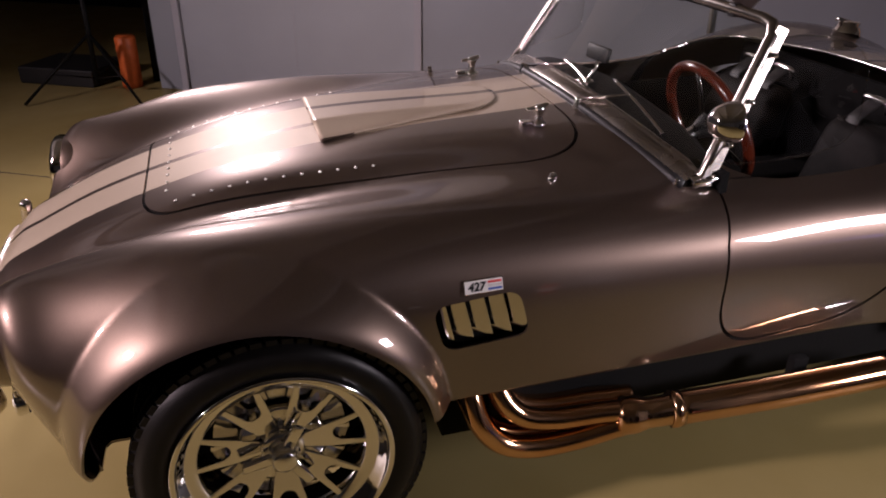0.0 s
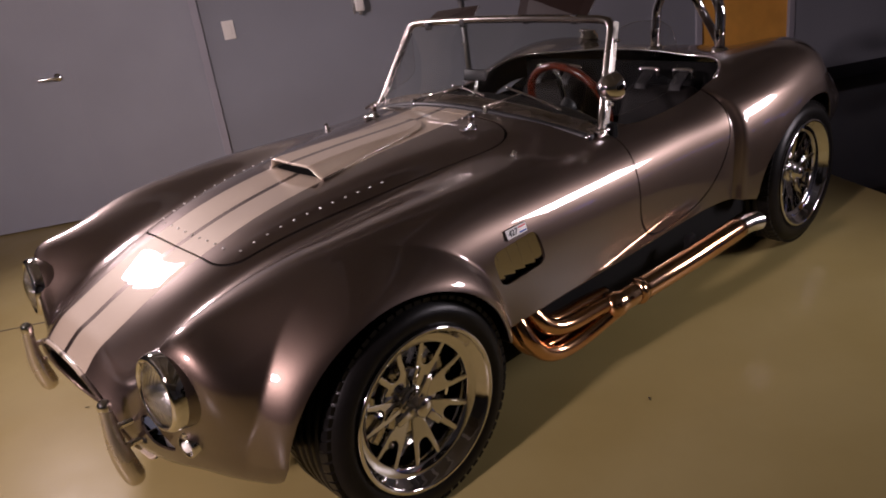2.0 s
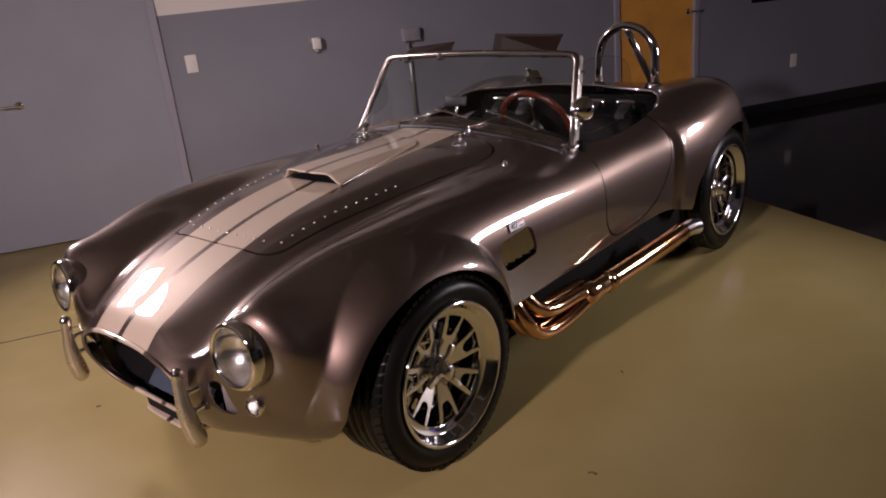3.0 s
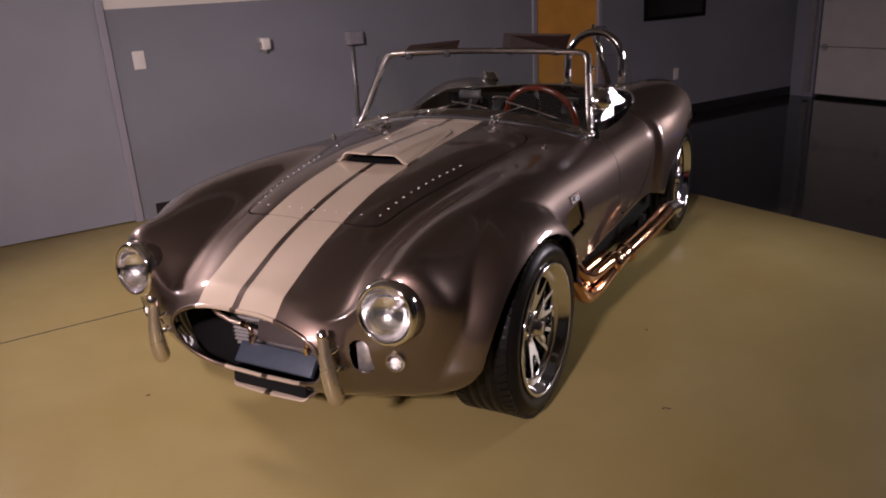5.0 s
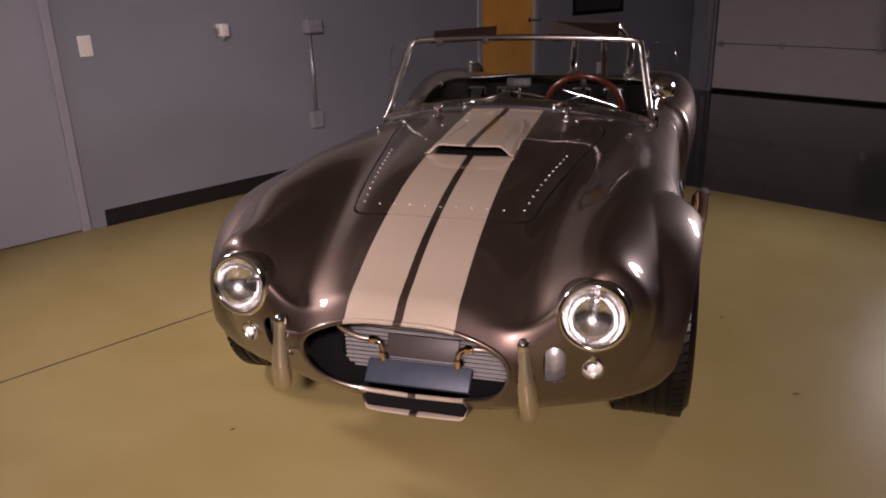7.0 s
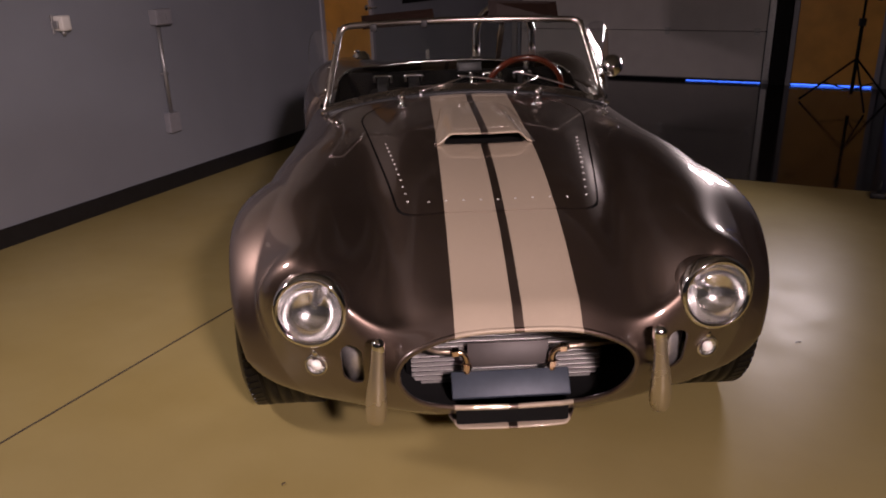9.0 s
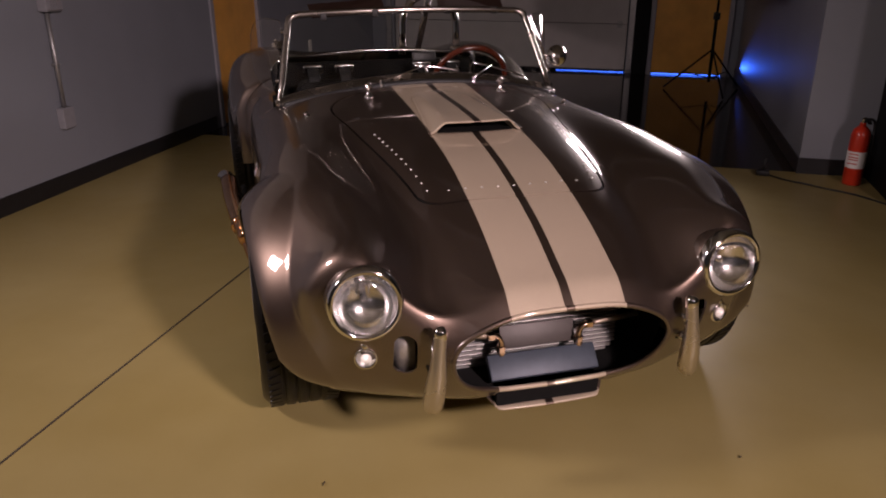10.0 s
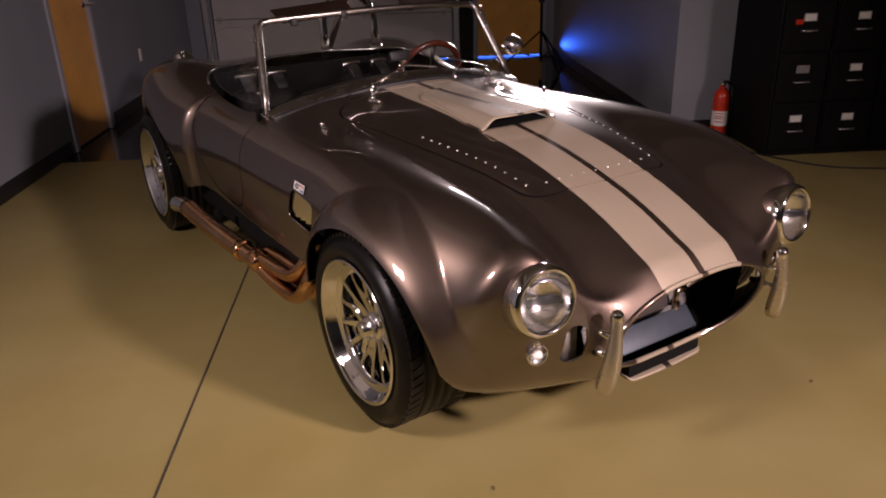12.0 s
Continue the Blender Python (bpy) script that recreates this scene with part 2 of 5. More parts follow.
def tube(path, radius, n=14, closed=False, caps=True, flat=1.0):
    """A tube along path; radius is a number or one a point."""
    P = [Vector(p) for p in path]
    m = len(P)
    R = [radius] * m if isinstance(radius, (int, float)) else list(radius)
    vs, fs = [], []
    up = None
    for i in range(m):
        t = (P[(i + 1) % m if closed else min(i + 1, m - 1)] - P[(i - 1) % m if closed else max(i - 1, 0)]).normalized()
        if up is None:
            up = t.cross(Vector((0, 0, 1)) if abs(t.z) < 0.9 else Vector((0, 1, 0))).normalized()
        up = (up - t * up.dot(t)).normalized()
        side = t.cross(up)
        for k in range(n):
            a = 2 * math.pi * k / n
            vs.append(P[i] + up * (R[i] * math.cos(a)) + side * (R[i] * flat * math.sin(a)))
    for i in range(m if closed else m - 1):
        j = (i + 1) % m
        for k in range(n):
            l = (k + 1) % n
            fs.append((i * n + k, i * n + l, j * n + l, j * n + k))
    if caps and not closed:
        fs.append(tuple(range(n))[::-1])
        fs.append(tuple((m - 1) * n + k for k in range(n)))
    return vs, fs


def rounded_rect(w, h, r, n=6):
    pts = []
    for cx, cy, a0 in ((w / 2 - r, h / 2 - r, 0), (-w / 2 + r, h / 2 - r, 90), (-w / 2 + r, -h / 2 + r, 180), (w / 2 - r, -h / 2 + r, 270)):
        for i in range(n + 1):
            a = radians(a0 + 90 * i / n)
            pts.append((cx + r * math.cos(a), cy + r * math.sin(a)))
    return pts


def prism(outline, z0, z1):
    n = len(outline)
    vs = [(x, y, z0) for x, y in outline] + [(x, y, z1) for x, y in outline]
    fs = [tuple(range(n))[::-1], tuple(range(n, 2 * n))] + [(i, (i + 1) % n, n + (i + 1) % n, n + i) for i in range(n)]
    return vs, fs


def add_bevel(ob, width, seg=2, angle=40):
    b = ob.modifiers.new("bevel", "BEVEL")
    b.width, b.segments, b.limit_method, b.angle_limit = width, seg, "ANGLE", radians(angle)
    return ob


def thicken(ob, t, offset=-1):
    s = ob.modifiers.new("thickness", "SOLIDIFY")
    s.thickness, s.offset = t, offset
    return ob


def setting(name, data, mat, label="", smooth=False, at=ROOM):
    ob = part(name, data, mat, smooth=smooth)
    ob.matrix_world = at
    return tagged(ob, label, kind="structure")


# ---------------------------------------------------------------- room
V_LONG, U_BACK, U_JOG, V_BAY, V_RIGHT, U_FRONT = -0.17, 5.75, 1.58, 4.25, 10.6, -7.5
SEAM, BAND = 1.6, 1.41

setting("floor", box(-3.2, V_RIGHT + 0.2, U_FRONT, SEAM, -0.15, 0.0), FLOOR_EPOXY, "glossy tan epoxy-coated concrete floor")
setting("floor_bay", box(V_LONG - 0.2, V_BAY + 0.1, SEAM, U_BACK + 0.3, -0.152, -0.002), FLOOR_DARK, "glossy black floor of the rear bay")
setting("floor_joint", box(1.487, 1.495, U_FRONT, SEAM, -0.01, 0.0015), JOINT, "dark straight joint in the tan floor")
# unseen joists and ducts, added to streak the reflections in the car paint
joists = [box(-3.1, V_RIGHT, u, u + 0.09, H - 0.22, H) for u in np.arange(U_FRONT + 0.5, U_BACK, 1.22)]
joists += [box(v, v + 0.24, U_FRONT + 0.1, U_BACK - 0.1, H - 0.50, H - 0.26) for v in (1.1, 6.4)]
setting("ceiling", joined(box(-3.3, V_RIGHT + 0.2, U_FRONT, U_BACK + 0.3, H, H + 0.1), *joists), CEILING, "unseen dull ceiling with joists and ducts added for reflections")


def wall_with_openings(name, length0, length1, openings, place, label, thick=0.16, top=H):
    """A wall along local y from length0 to length1, from local x = 0 back to -thick, in two colours; openings: (y0, y1, height)."""
    cuts = sorted(openings)
    pieces_low, pieces_high = [], []
    y = length0
    for a, b, h in cuts + [(length1, length1, 0)]:
        if a > y:
            pieces_low.append(box(-thick, 0, y, a, 0, BAND))
            pieces_high.append(box(-thick, 0, y, a, BAND, top))
        if b > a:
            pieces_high.append(box(-thick, 0, a, b, h, top))
        y = b
    low = setting(name, joined(*pieces_low), WALL_PAINT, label, at=place)
    high = part("upper_band", joined(*pieces_high), UPPER_PAINT, low, "cream upper wall", smooth=False)
    return low


def lengthways(v):
    return ROOM @ Matrix.Translation((v, 0, 0))


def crossways(u):
    """Local y runs along the room's x, and the face looks towards the front."""
    return ROOM @ Matrix.Translation((0, u, 0)) @ Matrix.Rotation(radians(-90), 4, "Z")


wall_long = wall_with_openings("wall_long", -3.5, U_BACK + 0.2, [(-3.32, -1.6, 2.1), (1.9, 2.72, 2.06)], lengthways(V_LONG), "blue-grey painted wall with a cream upper band")
wall_back = wall_with_openings("wall_back", V_LONG, V_BAY + 0.2, [(0.12, 3.0, 2.6), (3.25, 4.15, 2.08)], crossways(U_BACK), "dark grey end wall of the rear bay")
tagged(setting("wall_bay", joined(box(V_BAY, V_RIGHT, U_JOG, U_JOG + 0.15, 0, H), box(V_BAY, V_BAY + 0.15, U_JOG + 0.15, U_BACK + 0.2, 0, H)), WALL_PAINT, "grey painted return wall beside the rear bay"))
setting("wall_right", box(V_RIGHT, V_RIGHT + 0.15, U_FRONT, U_JOG, 0, H), WALL_PAINT, "plain grey wall")
setting("wall_front", box(-3.2, V_RIGHT + 0.15, U_FRONT - 0.15, U_FRONT, 0, H), WALL_PAINT, "plain grey wall")
# near-black colour stands in for the unlit space past the double doors
setting("wall_alcove", joined(box(-3.2, -3.05, U_FRONT, -3.66, 0, H), box(-3.2, V_LONG - 0.16, -3.66, -3.5, 0, H)), BLACK_STEEL, "near-black wall standing in for the unlit space beyond")
setting("baseboard", joined(box(V_LONG, V_LONG + 0.008, -1.5, 1.83, 0, 0.105, 0.002), box(V_LONG, V_LONG + 0.008, 2.8, U_BACK, 0, 0.105, 0.002),
        box(V_BAY - 0.008, V_BAY, U_JOG, U_BACK, 0, 0.1), box(V_BAY - 0.008, V_RIGHT, U_JOG - 0.008, U_JOG, 0, 0.105)), BASE_VINYL, "black vinyl cove baseboard")

# ---------------------------------------------------------------- car body
def spline(t, P, T):
    """Natural cubic spline through P, of shape (n, k), at parameters t, read at T."""
    t, P, T = np.asarray(t, float), np.asarray(P, float), np.asarray(T, float)
    n = len(t)
    h = np.diff(t)
    A, B = np.eye(n), np.zeros_like(P)
    for i in range(1, n - 1):
        A[i, i - 1], A[i, i], A[i, i + 1] = h[i - 1], 2 * (h[i - 1] + h[i]), h[i]
        B[i] = 6 * ((P[i + 1] - P[i]) / h[i] - (P[i] - P[i - 1]) / h[i - 1])
    M = np.linalg.solve(A, B)
    k = np.clip(np.searchsorted(t, T) - 1, 0, n - 2)
    a, b = (t[k + 1] - T)[:, None], (T - t[k])[:, None]
    hk = h[k][:, None]
    return M[k] * a ** 3 / (6 * hk) + M[k + 1] * b ** 3 / (6 * hk) + (P[k] / hk - M[k] * hk / 6) * a + (P[k + 1] / hk - M[k + 1] * hk / 6) * b


def ramp(x, a, b):
    t = np.clip((x - a) / (b - a), 0, 1)
    return t * t * (3 - 2 * t)


# the body's long lines, from the rim of the mouth to the tail: (x, y, z) for the left half
TOP = [(0, -0.615, 0.518), (0, -0.585, 0.546), (0, -0.51, 0.59), (0, -0.40, 0.642), (0, -0.20, 0.711), (0, 0, 0.760), (0, 0.25, 0.798), (0, 0.5, 0.826), (0, 0.8, 0.848), (0, 1.05, 0.862),
       (0, 1.4, 0.85), (0, 1.68, 0.85), (0, 2.0, 0.86), (0, 2.29, 0.835), (0, 2.65, 0.735), (0, 2.95, 0.56), (0, 3.02, 0.45)]
HOOD = [(0.13, -0.615, 0.513), (0.155, -0.587, 0.538), (0.215, -0.515, 0.574), (0.245, -0.40, 0.627), (0.265, -0.20, 0.700), (0.285, 0, 0.752), (0.30, 0.25, 0.787), (0.31, 0.5, 0.810), (0.315, 0.8, 0.828),
        (0.31, 1.05, 0.842), (0.28, 1.4, 0.835), (0.25, 1.68, 0.845), (0.22, 2.0, 0.855), (0.22, 2.29, 0.835), (0.2, 2.65, 0.735), (0.15, 2.95, 0.56), (0.1, 3.02, 0.45)]
VALLEY = [(0.225, -0.613, 0.486), (0.264, -0.585, 0.500), (0.362, -0.520, 0.536), (0.356, -0.42, 0.596), (0.356, -0.20, 0.674), (0.372, 0, 0.716), (0.402, 0.25, 0.752), (0.427, 0.5, 0.780), (0.445, 0.8, 0.804),
          (0.45, 1.05, 0.820), (0.46, 1.4, 0.81), (0.45, 1.68, 0.82), (0.43, 2.0, 0.845), (0.42, 2.29, 0.838), (0.38, 2.65, 0.745), (0.28, 2.95, 0.555), (0.18, 3.02, 0.45)]
CREST = [(0.288, -0.608, 0.445), (0.34, -0.583, 0.455), (0.518, -0.512, 0.652), (0.519, -0.41, 0.700), (0.535, -0.20, 0.747), (0.555, 0, 0.768), (0.57, 0.25, 0.778), (0.58, 0.5, 0.776), (0.585, 0.8, 0.772),
         (0.60, 1.05, 0.768), (0.61, 1.4, 0.758), (0.62, 1.68, 0.78), (0.63, 2.0, 0.85), (0.62, 2.29, 0.865), (0.53, 2.65, 0.765), (0.40, 2.95, 0.54), (0.22, 3.02, 0.45)]
SHOULDER = [(0.308, -0.60, 0.395), (0.37, -0.575, 0.395), (0.625, -0.485, 0.565), (0.66, -0.40, 0.60), (0.70, -0.20, 0.665), (0.715, 0, 0.70), (0.705, 0.25, 0.722), (0.683, 0.5, 0.733), (0.676, 0.8, 0.731),
            (0.682, 1.05, 0.724), (0.692, 1.4, 0.722), (0.71, 1.68, 0.725), (0.775, 2.0, 0.775), (0.785, 2.29, 0.79), (0.66, 2.65, 0.69), (0.52, 2.95, 0.50), (0.24, 3.02, 0.44)]
FLANK = [(0.292, -0.58, 0.335), (0.352, -0.55, 0.32), (0.605, -0.468, 0.42), (0.695, -0.37, 0.45), (0.75, -0.20, 0.52), (0.768, 0, 0.56), (0.755, 0.25, 0.61), (0.738, 0.5, 0.648), (0.736, 0.8, 0.648),
         (0.737, 1.05, 0.646), (0.741, 1.4, 0.645), (0.755, 1.68, 0.64), (0.814, 2.0, 0.59), (0.822, 2.29, 0.60), (0.72, 2.65, 0.54), (0.56, 2.95, 0.44), (0.24, 3.02, 0.42)]
SIDE = [(0.24, -0.555, 0.28), (0.29, -0.53, 0.255), (0.52, -0.462, 0.285), (0.65, -0.39, 0.29), (0.735, -0.22, 0.32), (0.758, 0, 0.36), (0.754, 0.25, 0.46), (0.751, 0.5, 0.5), (0.749, 0.8, 0.495),
        (0.748, 1.05, 0.495), (0.75, 1.4, 0.49), (0.760, 1.68, 0.5), (0.790, 2.0, 0.42), (0.800, 2.29, 0.40), (0.68, 2.65, 0.36), (0.5, 2.95, 0.37), (0.22, 3.02, 0.40)]
SILL = [(0.13, -0.528, 0.245), (0.155, -0.505, 0.22), (0.28, -0.475, 0.205), (0.47, -0.42, 0.215), (0.655, -0.30, 0.225), (0.69, 0, 0.21), (0.728, 0.25, 0.33), (0.749, 0.5, 0.372), (0.749, 0.8, 0.374),
        (0.749, 1.05, 0.376), (0.749, 1.4, 0.380), (0.752, 1.68, 0.355), (0.745, 2.0, 0.26), (0.68, 2.29, 0.25), (0.55, 2.65, 0.28), (0.35, 2.95, 0.33), (0.15, 3.02, 0.39)]
KEEL = [(0, -0.522, 0.238), (0, -0.50, 0.214), (0, -0.465, 0.195), (0, -0.41, 0.19), (0, -0.30, 0.2), (0, 0, 0.19), (0, 0.25, 0.28), (0, 0.5, 0.36), (0, 0.8, 0.365),
        (0, 1.05, 0.365), (0, 1.4, 0.365), (0, 1.68, 0.31), (0, 2.0, 0.26), (0, 2.29, 0.22), (0, 2.65, 0.26), (0, 2.95, 0.32), (0, 3.02, 0.39)]
RAILS = np.array([TOP, HOOD, VALLEY, CREST, SHOULDER, FLANK, SIDE, SILL, KEEL])
HUBS = ((-0.015, 0.308, 0.340), (2.195, 0.302, 0.352))  # y, z and arch radius
ARCH_STRETCH = (1.06, 1.13)


def body_points(nu=440, nv=230):
    """The left half of the skin as a grid of nu stations by nv points round the section."""
    mean = np.linalg.norm(np.diff(RAILS, axis=1), axis=2).mean(axis=0)
    tu = np.concatenate([[0], np.cumsum(mean)])
    U = np.linspace(0, tu[-1], nu)
    U = tu[-1] * (U / tu[-1] * 0.8 + 0.2 * (U / tu[-1]) ** 2)
    lines = np.stack([spline(tu, r, U) for r in RAILS])
    # round each section: a curve from the crown to the sill, then a flat floor to the keel
    under = nv // 10
    upper = nv - under
    rails = len(RAILS) - 1
    sections = []
    for i in range(nu):
        P = lines[:rails, i]
        tv = np.concatenate([[0], np.cumsum(np.sqrt(np.linalg.norm(np.diff(P, axis=0), axis=1) + 1e-6))])
        W = np.interp(np.linspace(0, rails - 1, upper), np.arange(rails), tv)
        low = lines[rails - 1, i] + (lines[rails, i] - lines[rails - 1, i]) * np.linspace(0, 1, under + 1)[1:, None]
        # mirrored points keep the crown level across the car's middle
        full = np.concatenate([P[3:0:-1] * (-1, 1, 1), P])
        sections.append(np.concatenate([spline(np.concatenate([-tv[3:0:-1], tv]), full, W), low]))
    grid = np.stack(sections)
    grid[..., 0] = np.maximum(grid[..., 0], 0)
    grid[:, 0, 0] = grid[:, -1, 0] = 0
    # flared lips round the wheel openings, with a crease where they leave the fender
    for (yc, zc, ra), stretch in zip(HUBS, ARCH_STRETCH):
        dy, dz = grid[..., 1] - yc, grid[..., 2] - zc
        cy, cz, amount = (0.410, 0.442, 0.056) if yc < 1 else (0.45, 0.44, 0.002)
        fold = np.hypot(dy / cy, dz / cz)
        edge = np.hypot(dy / stretch / ra, dz / ra)
        k = np.clip((1 - fold) / np.maximum(np.maximum(1 - fold, 0) + np.maximum(edge - 1, 0), 1e-6), 0, 1)
        k = k * (2 - k)
        k = k * np.clip((grid[..., 0] - 0.5) / 0.12, 0, 1) * np.clip((grid[..., 2] - 0.2) / 0.14, 0, 1)
        grid[..., 0] += amount * k
    # the rear fender swells abruptly behind the door
    y, z = grid[..., 1], grid[..., 2]
    swell = np.sqrt(np.clip(1 - (1 - np.clip((y - 1.672) / 0.034, 0, 1)) ** 2, 0, 1)) * (1 - ramp(y, 1.82, 2.22)) * ramp(z, 0.20, 0.36) * (1 - ramp(z, 0.72, 0.86)) * np.clip((grid[..., 0] - 0.5) / 0.15, 0, 1)
    grid[..., 0] += 0.037 * swell
    return grid


def whole_skin():
    g = body_points()
    nu, nv, _ = g.shape
    normal = np.cross(np.gradient(g, axis=0), np.gradient(g, axis=1))
    normal /= np.linalg.norm(normal, axis=2, keepdims=True) + 1e-12
    if (normal[:, :, 2] * (g[:, :, 2] - 0.45)).sum() < 0:
        normal = -normal
    normal[:, 0, 0] = normal[:, -1, 0] = 0
    left = np.concatenate([g, normal], axis=2).reshape(-1, 6)
    right = left * np.array([-1, 1, 1, -1, 1, 1])
    idx = np.arange(nu * nv).reshape(nu, nv)
    other = idx + nu * nv
    other[:, 0], other[:, -1] = idx[:, 0], idx[:, -1]
    fs = []
    for i in range(nu - 1):
        for j in range(nv - 1):
            fs.append((idx[i, j], idx[i, j + 1], idx[i + 1, j + 1], idx[i + 1, j]))
            fs.append((other[i, j], other[i + 1, j], other[i + 1, j + 1], other[i, j + 1]))
    return np.concatenate([left, right]), fs


def trimmed(V, F, f):
    """The part of a mesh where f, one value a vertex, is negative, cut along f = 0."""
    V = [tuple(p) for p in V]
    f = list(f)
    keep, cut = [], {}
    for q in F:
        s = [f[i] < 0 for i in q]
        if all(s):
            keep.append(q)
        elif any(s):
            poly = []
            for a, b in zip(q, q[1:] + q[:1]):
                if f[a] < 0:
                    poly.append(a)
                if (f[a] < 0) != (f[b] < 0):
                    key = (min(a, b), max(a, b))
                    if key not in cut:
                        t = f[key[0]] / (f[key[0]] - f[key[1]])
                        p, r = V[key[0]], V[key[1]]
                        V.append(tuple(p[c] + t * (r[c] - p[c]) for c in range(len(p))))
                        f.append(0.0)
                        cut[key] = len(V) - 1
                    poly.append(cut[key])
            if len(poly) > 2:
                keep.append(tuple(poly))
    used = sorted({i for q in keep for i in q})
    at = {o: n for n, o in enumerate(used)}
    return np.array([V[i] for i in used]), [tuple(at[i] for i in q) for q in keep]


def smax(a, b, k):
    h = np.clip(0.5 + 0.5 * (a - b) / k, 0, 1)
    return b + (a - b) * h + k * h * (1 - h)


def hood_field(V):
    x, y, z = np.abs(V[:, 0]), V[:, 1], V[:, 2]
    wide = 0.325 + 0.165 * y
    f = smax(x - wide, -0.228 - y, 0.085)
    f = smax(f, y - 0.86, 0.22)
    return np.maximum(f, 0.5 - z)


def door_field(V):
    x, y, z = np.abs(V[:, 0]), V[:, 1], V[:, 2]
    f = smax(1.062 + 0.25 * np.maximum(z - 0.66, 0) - y, 0.390 - z + 0.06 * (y - 1.1), 0.13)
    f = smax(f, (y - 1.665) - 0.9 * np.maximum(z - 0.72, -0.4) * 0.16, 0.30)
    return np.maximum(f, 0.6 - x)


def cockpit_field(V):
    x, y, z = np.abs(V[:, 0]), V[:, 1], V[:, 2]
    f = smax(x - 0.615, 1.10 - y, 0.2)
    f = smax(f, y - 2.04 + 0.25 * x ** 2, 0.22)
    return np.maximum(f, 0.5 - z)


def vent_field(V):
    x, y, z = np.abs(V[:, 0]), V[:, 1], V[:, 2]
    lean = y + 0.25 * (z - 0.57)
    f = smax(np.abs(lean - 0.460) - 0.100, np.abs(z - 0.568 - 0.06 * (y - 0.458)) - 0.056, 0.035)
    return np.maximum(f, 0.6 - x)


def arch_field(V):
    x, y, z = np.abs(V[:, 0]), V[:, 1], V[:, 2]
    f = np.full(len(V), 9.0)
    for (yc, zc, ra), stretch in zip(HUBS, ARCH_STRETCH):
        dz = np.maximum(z - zc, 0) + np.minimum(z - zc, 0) * 0.6
        f = np.minimum(f, np.hypot((y - yc) / stretch, dz) - ra)
    return np.maximum(f, 0.5 - x)


def lamp_field(V):
    """The round cut-outs behind the headlamps."""
    x, y, z = np.abs(V[:, 0]), V[:, 1], V[:, 2]
    return np.maximum(np.hypot(x - 0.521, z - 0.56) - 0.094, y + 0.40)


def slot_field(V):
    """The two brake duct openings beside the mouth."""
    x, y, z = np.abs(V[:, 0]), V[:, 1], V[:, 2]
    f = np.hypot(x - 0.424, np.maximum(np.abs(z - 0.405) - 0.034, 0)) - 0.029
    return np.maximum(f, y + 0.35)


sports_car = tagged(empty_thing("sports_car"), "open metallic taupe sports car with two pale stripes", "car")
V, F = whole_skin()
GAP = 0.0032
hood_skin = trimmed(V, F, hood_field(V) + GAP)
body_skin = trimmed(V, F, GAP - hood_field(V))
for field in (arch_field, cockpit_field, vent_field, lamp_field, slot_field):
    body_skin = trimmed(*body_skin, -field(body_skin[0]))
door_skin = trimmed(V, F, door_field(V) + GAP)
door_skin = trimmed(*door_skin, -cockpit_field(door_skin[0]))
body_skin = trimmed(*body_skin, GAP - door_field(body_skin[0]))


def shell(skin, t):
    """The skin, whose rows hold place and normal, as a sheet t thick with closed edges."""
    P, N = skin[0][:, :3], skin[0][:, 3:]
    n = len(P)
    rim = {}
    for f in skin[1]:
        for p, q in zip(f, f[1:] + f[:1]):
            if (q, p) in rim:
                del rim[(q, p)]
            else:
                rim[(p, q)] = True
    vs = np.concatenate([P, P - t * N]).tolist()
    fs = list(skin[1]) + [tuple(i + n for i in f[::-1]) for f in skin[1]]
    for p, q in rim:
        k = len(vs)
        vs += [vs[p], vs[q], vs[q + n], vs[p + n]]
        fs.append((k + 1, k, k + 3, k + 2))
    return vs, fs


body = part("body", shell(body_skin, 0.006), PAINT, sports_car, "metallic taupe bodywork with pale stripes")
hood = part("hood", shell(hood_skin, 0.006), PAINT, sports_car, "hood panel with two pale stripes")
for sign in (1, -1):
    half = trimmed(*door_skin, -sign * door_skin[0][:, 0])
    part("door", shell(half, 0.006), PAINT, sports_car, "plain taupe door panel")

# black strips under the hood and door gaps that put shade into them
def gap_shade(skin, field, half):
    band = trimmed(*skin, np.abs(field(skin[0])) - half)
    rows = band[0].copy()
    rows[:, :3] -= 0.0065 * rows[:, 3:]
    return shell((rows, band[1]), 0.004)


part("hood_gap_shade", gap_shade((V, F), hood_field, 0.016), WELL, sports_car, "black strip that paints shade into the hood gap")
door_band = trimmed(V, F, cockpit_field(V) * -1)
for sign in (1, -1):
    half = trimmed(*door_band, -sign * door_band[0][:, 0])
    part("door_gap_shade", gap_shade(half, door_field, 0.016), WELL, sports_car, "black strip that paints shade into the door gap")

# dark inner shell: wheel wells, floor pan and the tunnel behind the grille
for sign in (1, -1):
    for yc, zc, ra in HUBS:
        arc = [(0, 0)] + [((ra + 0.03) * math.cos(a), (ra + 0.025) * math.sin(a)) for a in np.linspace(0.08, math.pi - 0.08, 30)]
        vs = [(sign * 0.42, yc + p[0], zc + p[1]) for p in arc] + [(sign * (0.70 if yc < 1 else 0.74), yc + p[0], zc + p[1]) for p in arc[1:]]
        n = len(arc)
        fs = [tuple(range(n))] + [(i, i + 1, n + i, n + i - 1) for i in range(1, n - 1)]
        part("wheel_well", (vs, fs), WELL, sports_car, "black wheel housing")
for sign in (1, -1):
    part("rocker_panel", box(sign * 0.69 - 0.012, sign * 0.69 + 0.012, 0.50, 1.86, 0.235, 0.385), WELL, sports_car, "black lower sill panel", smooth=False)
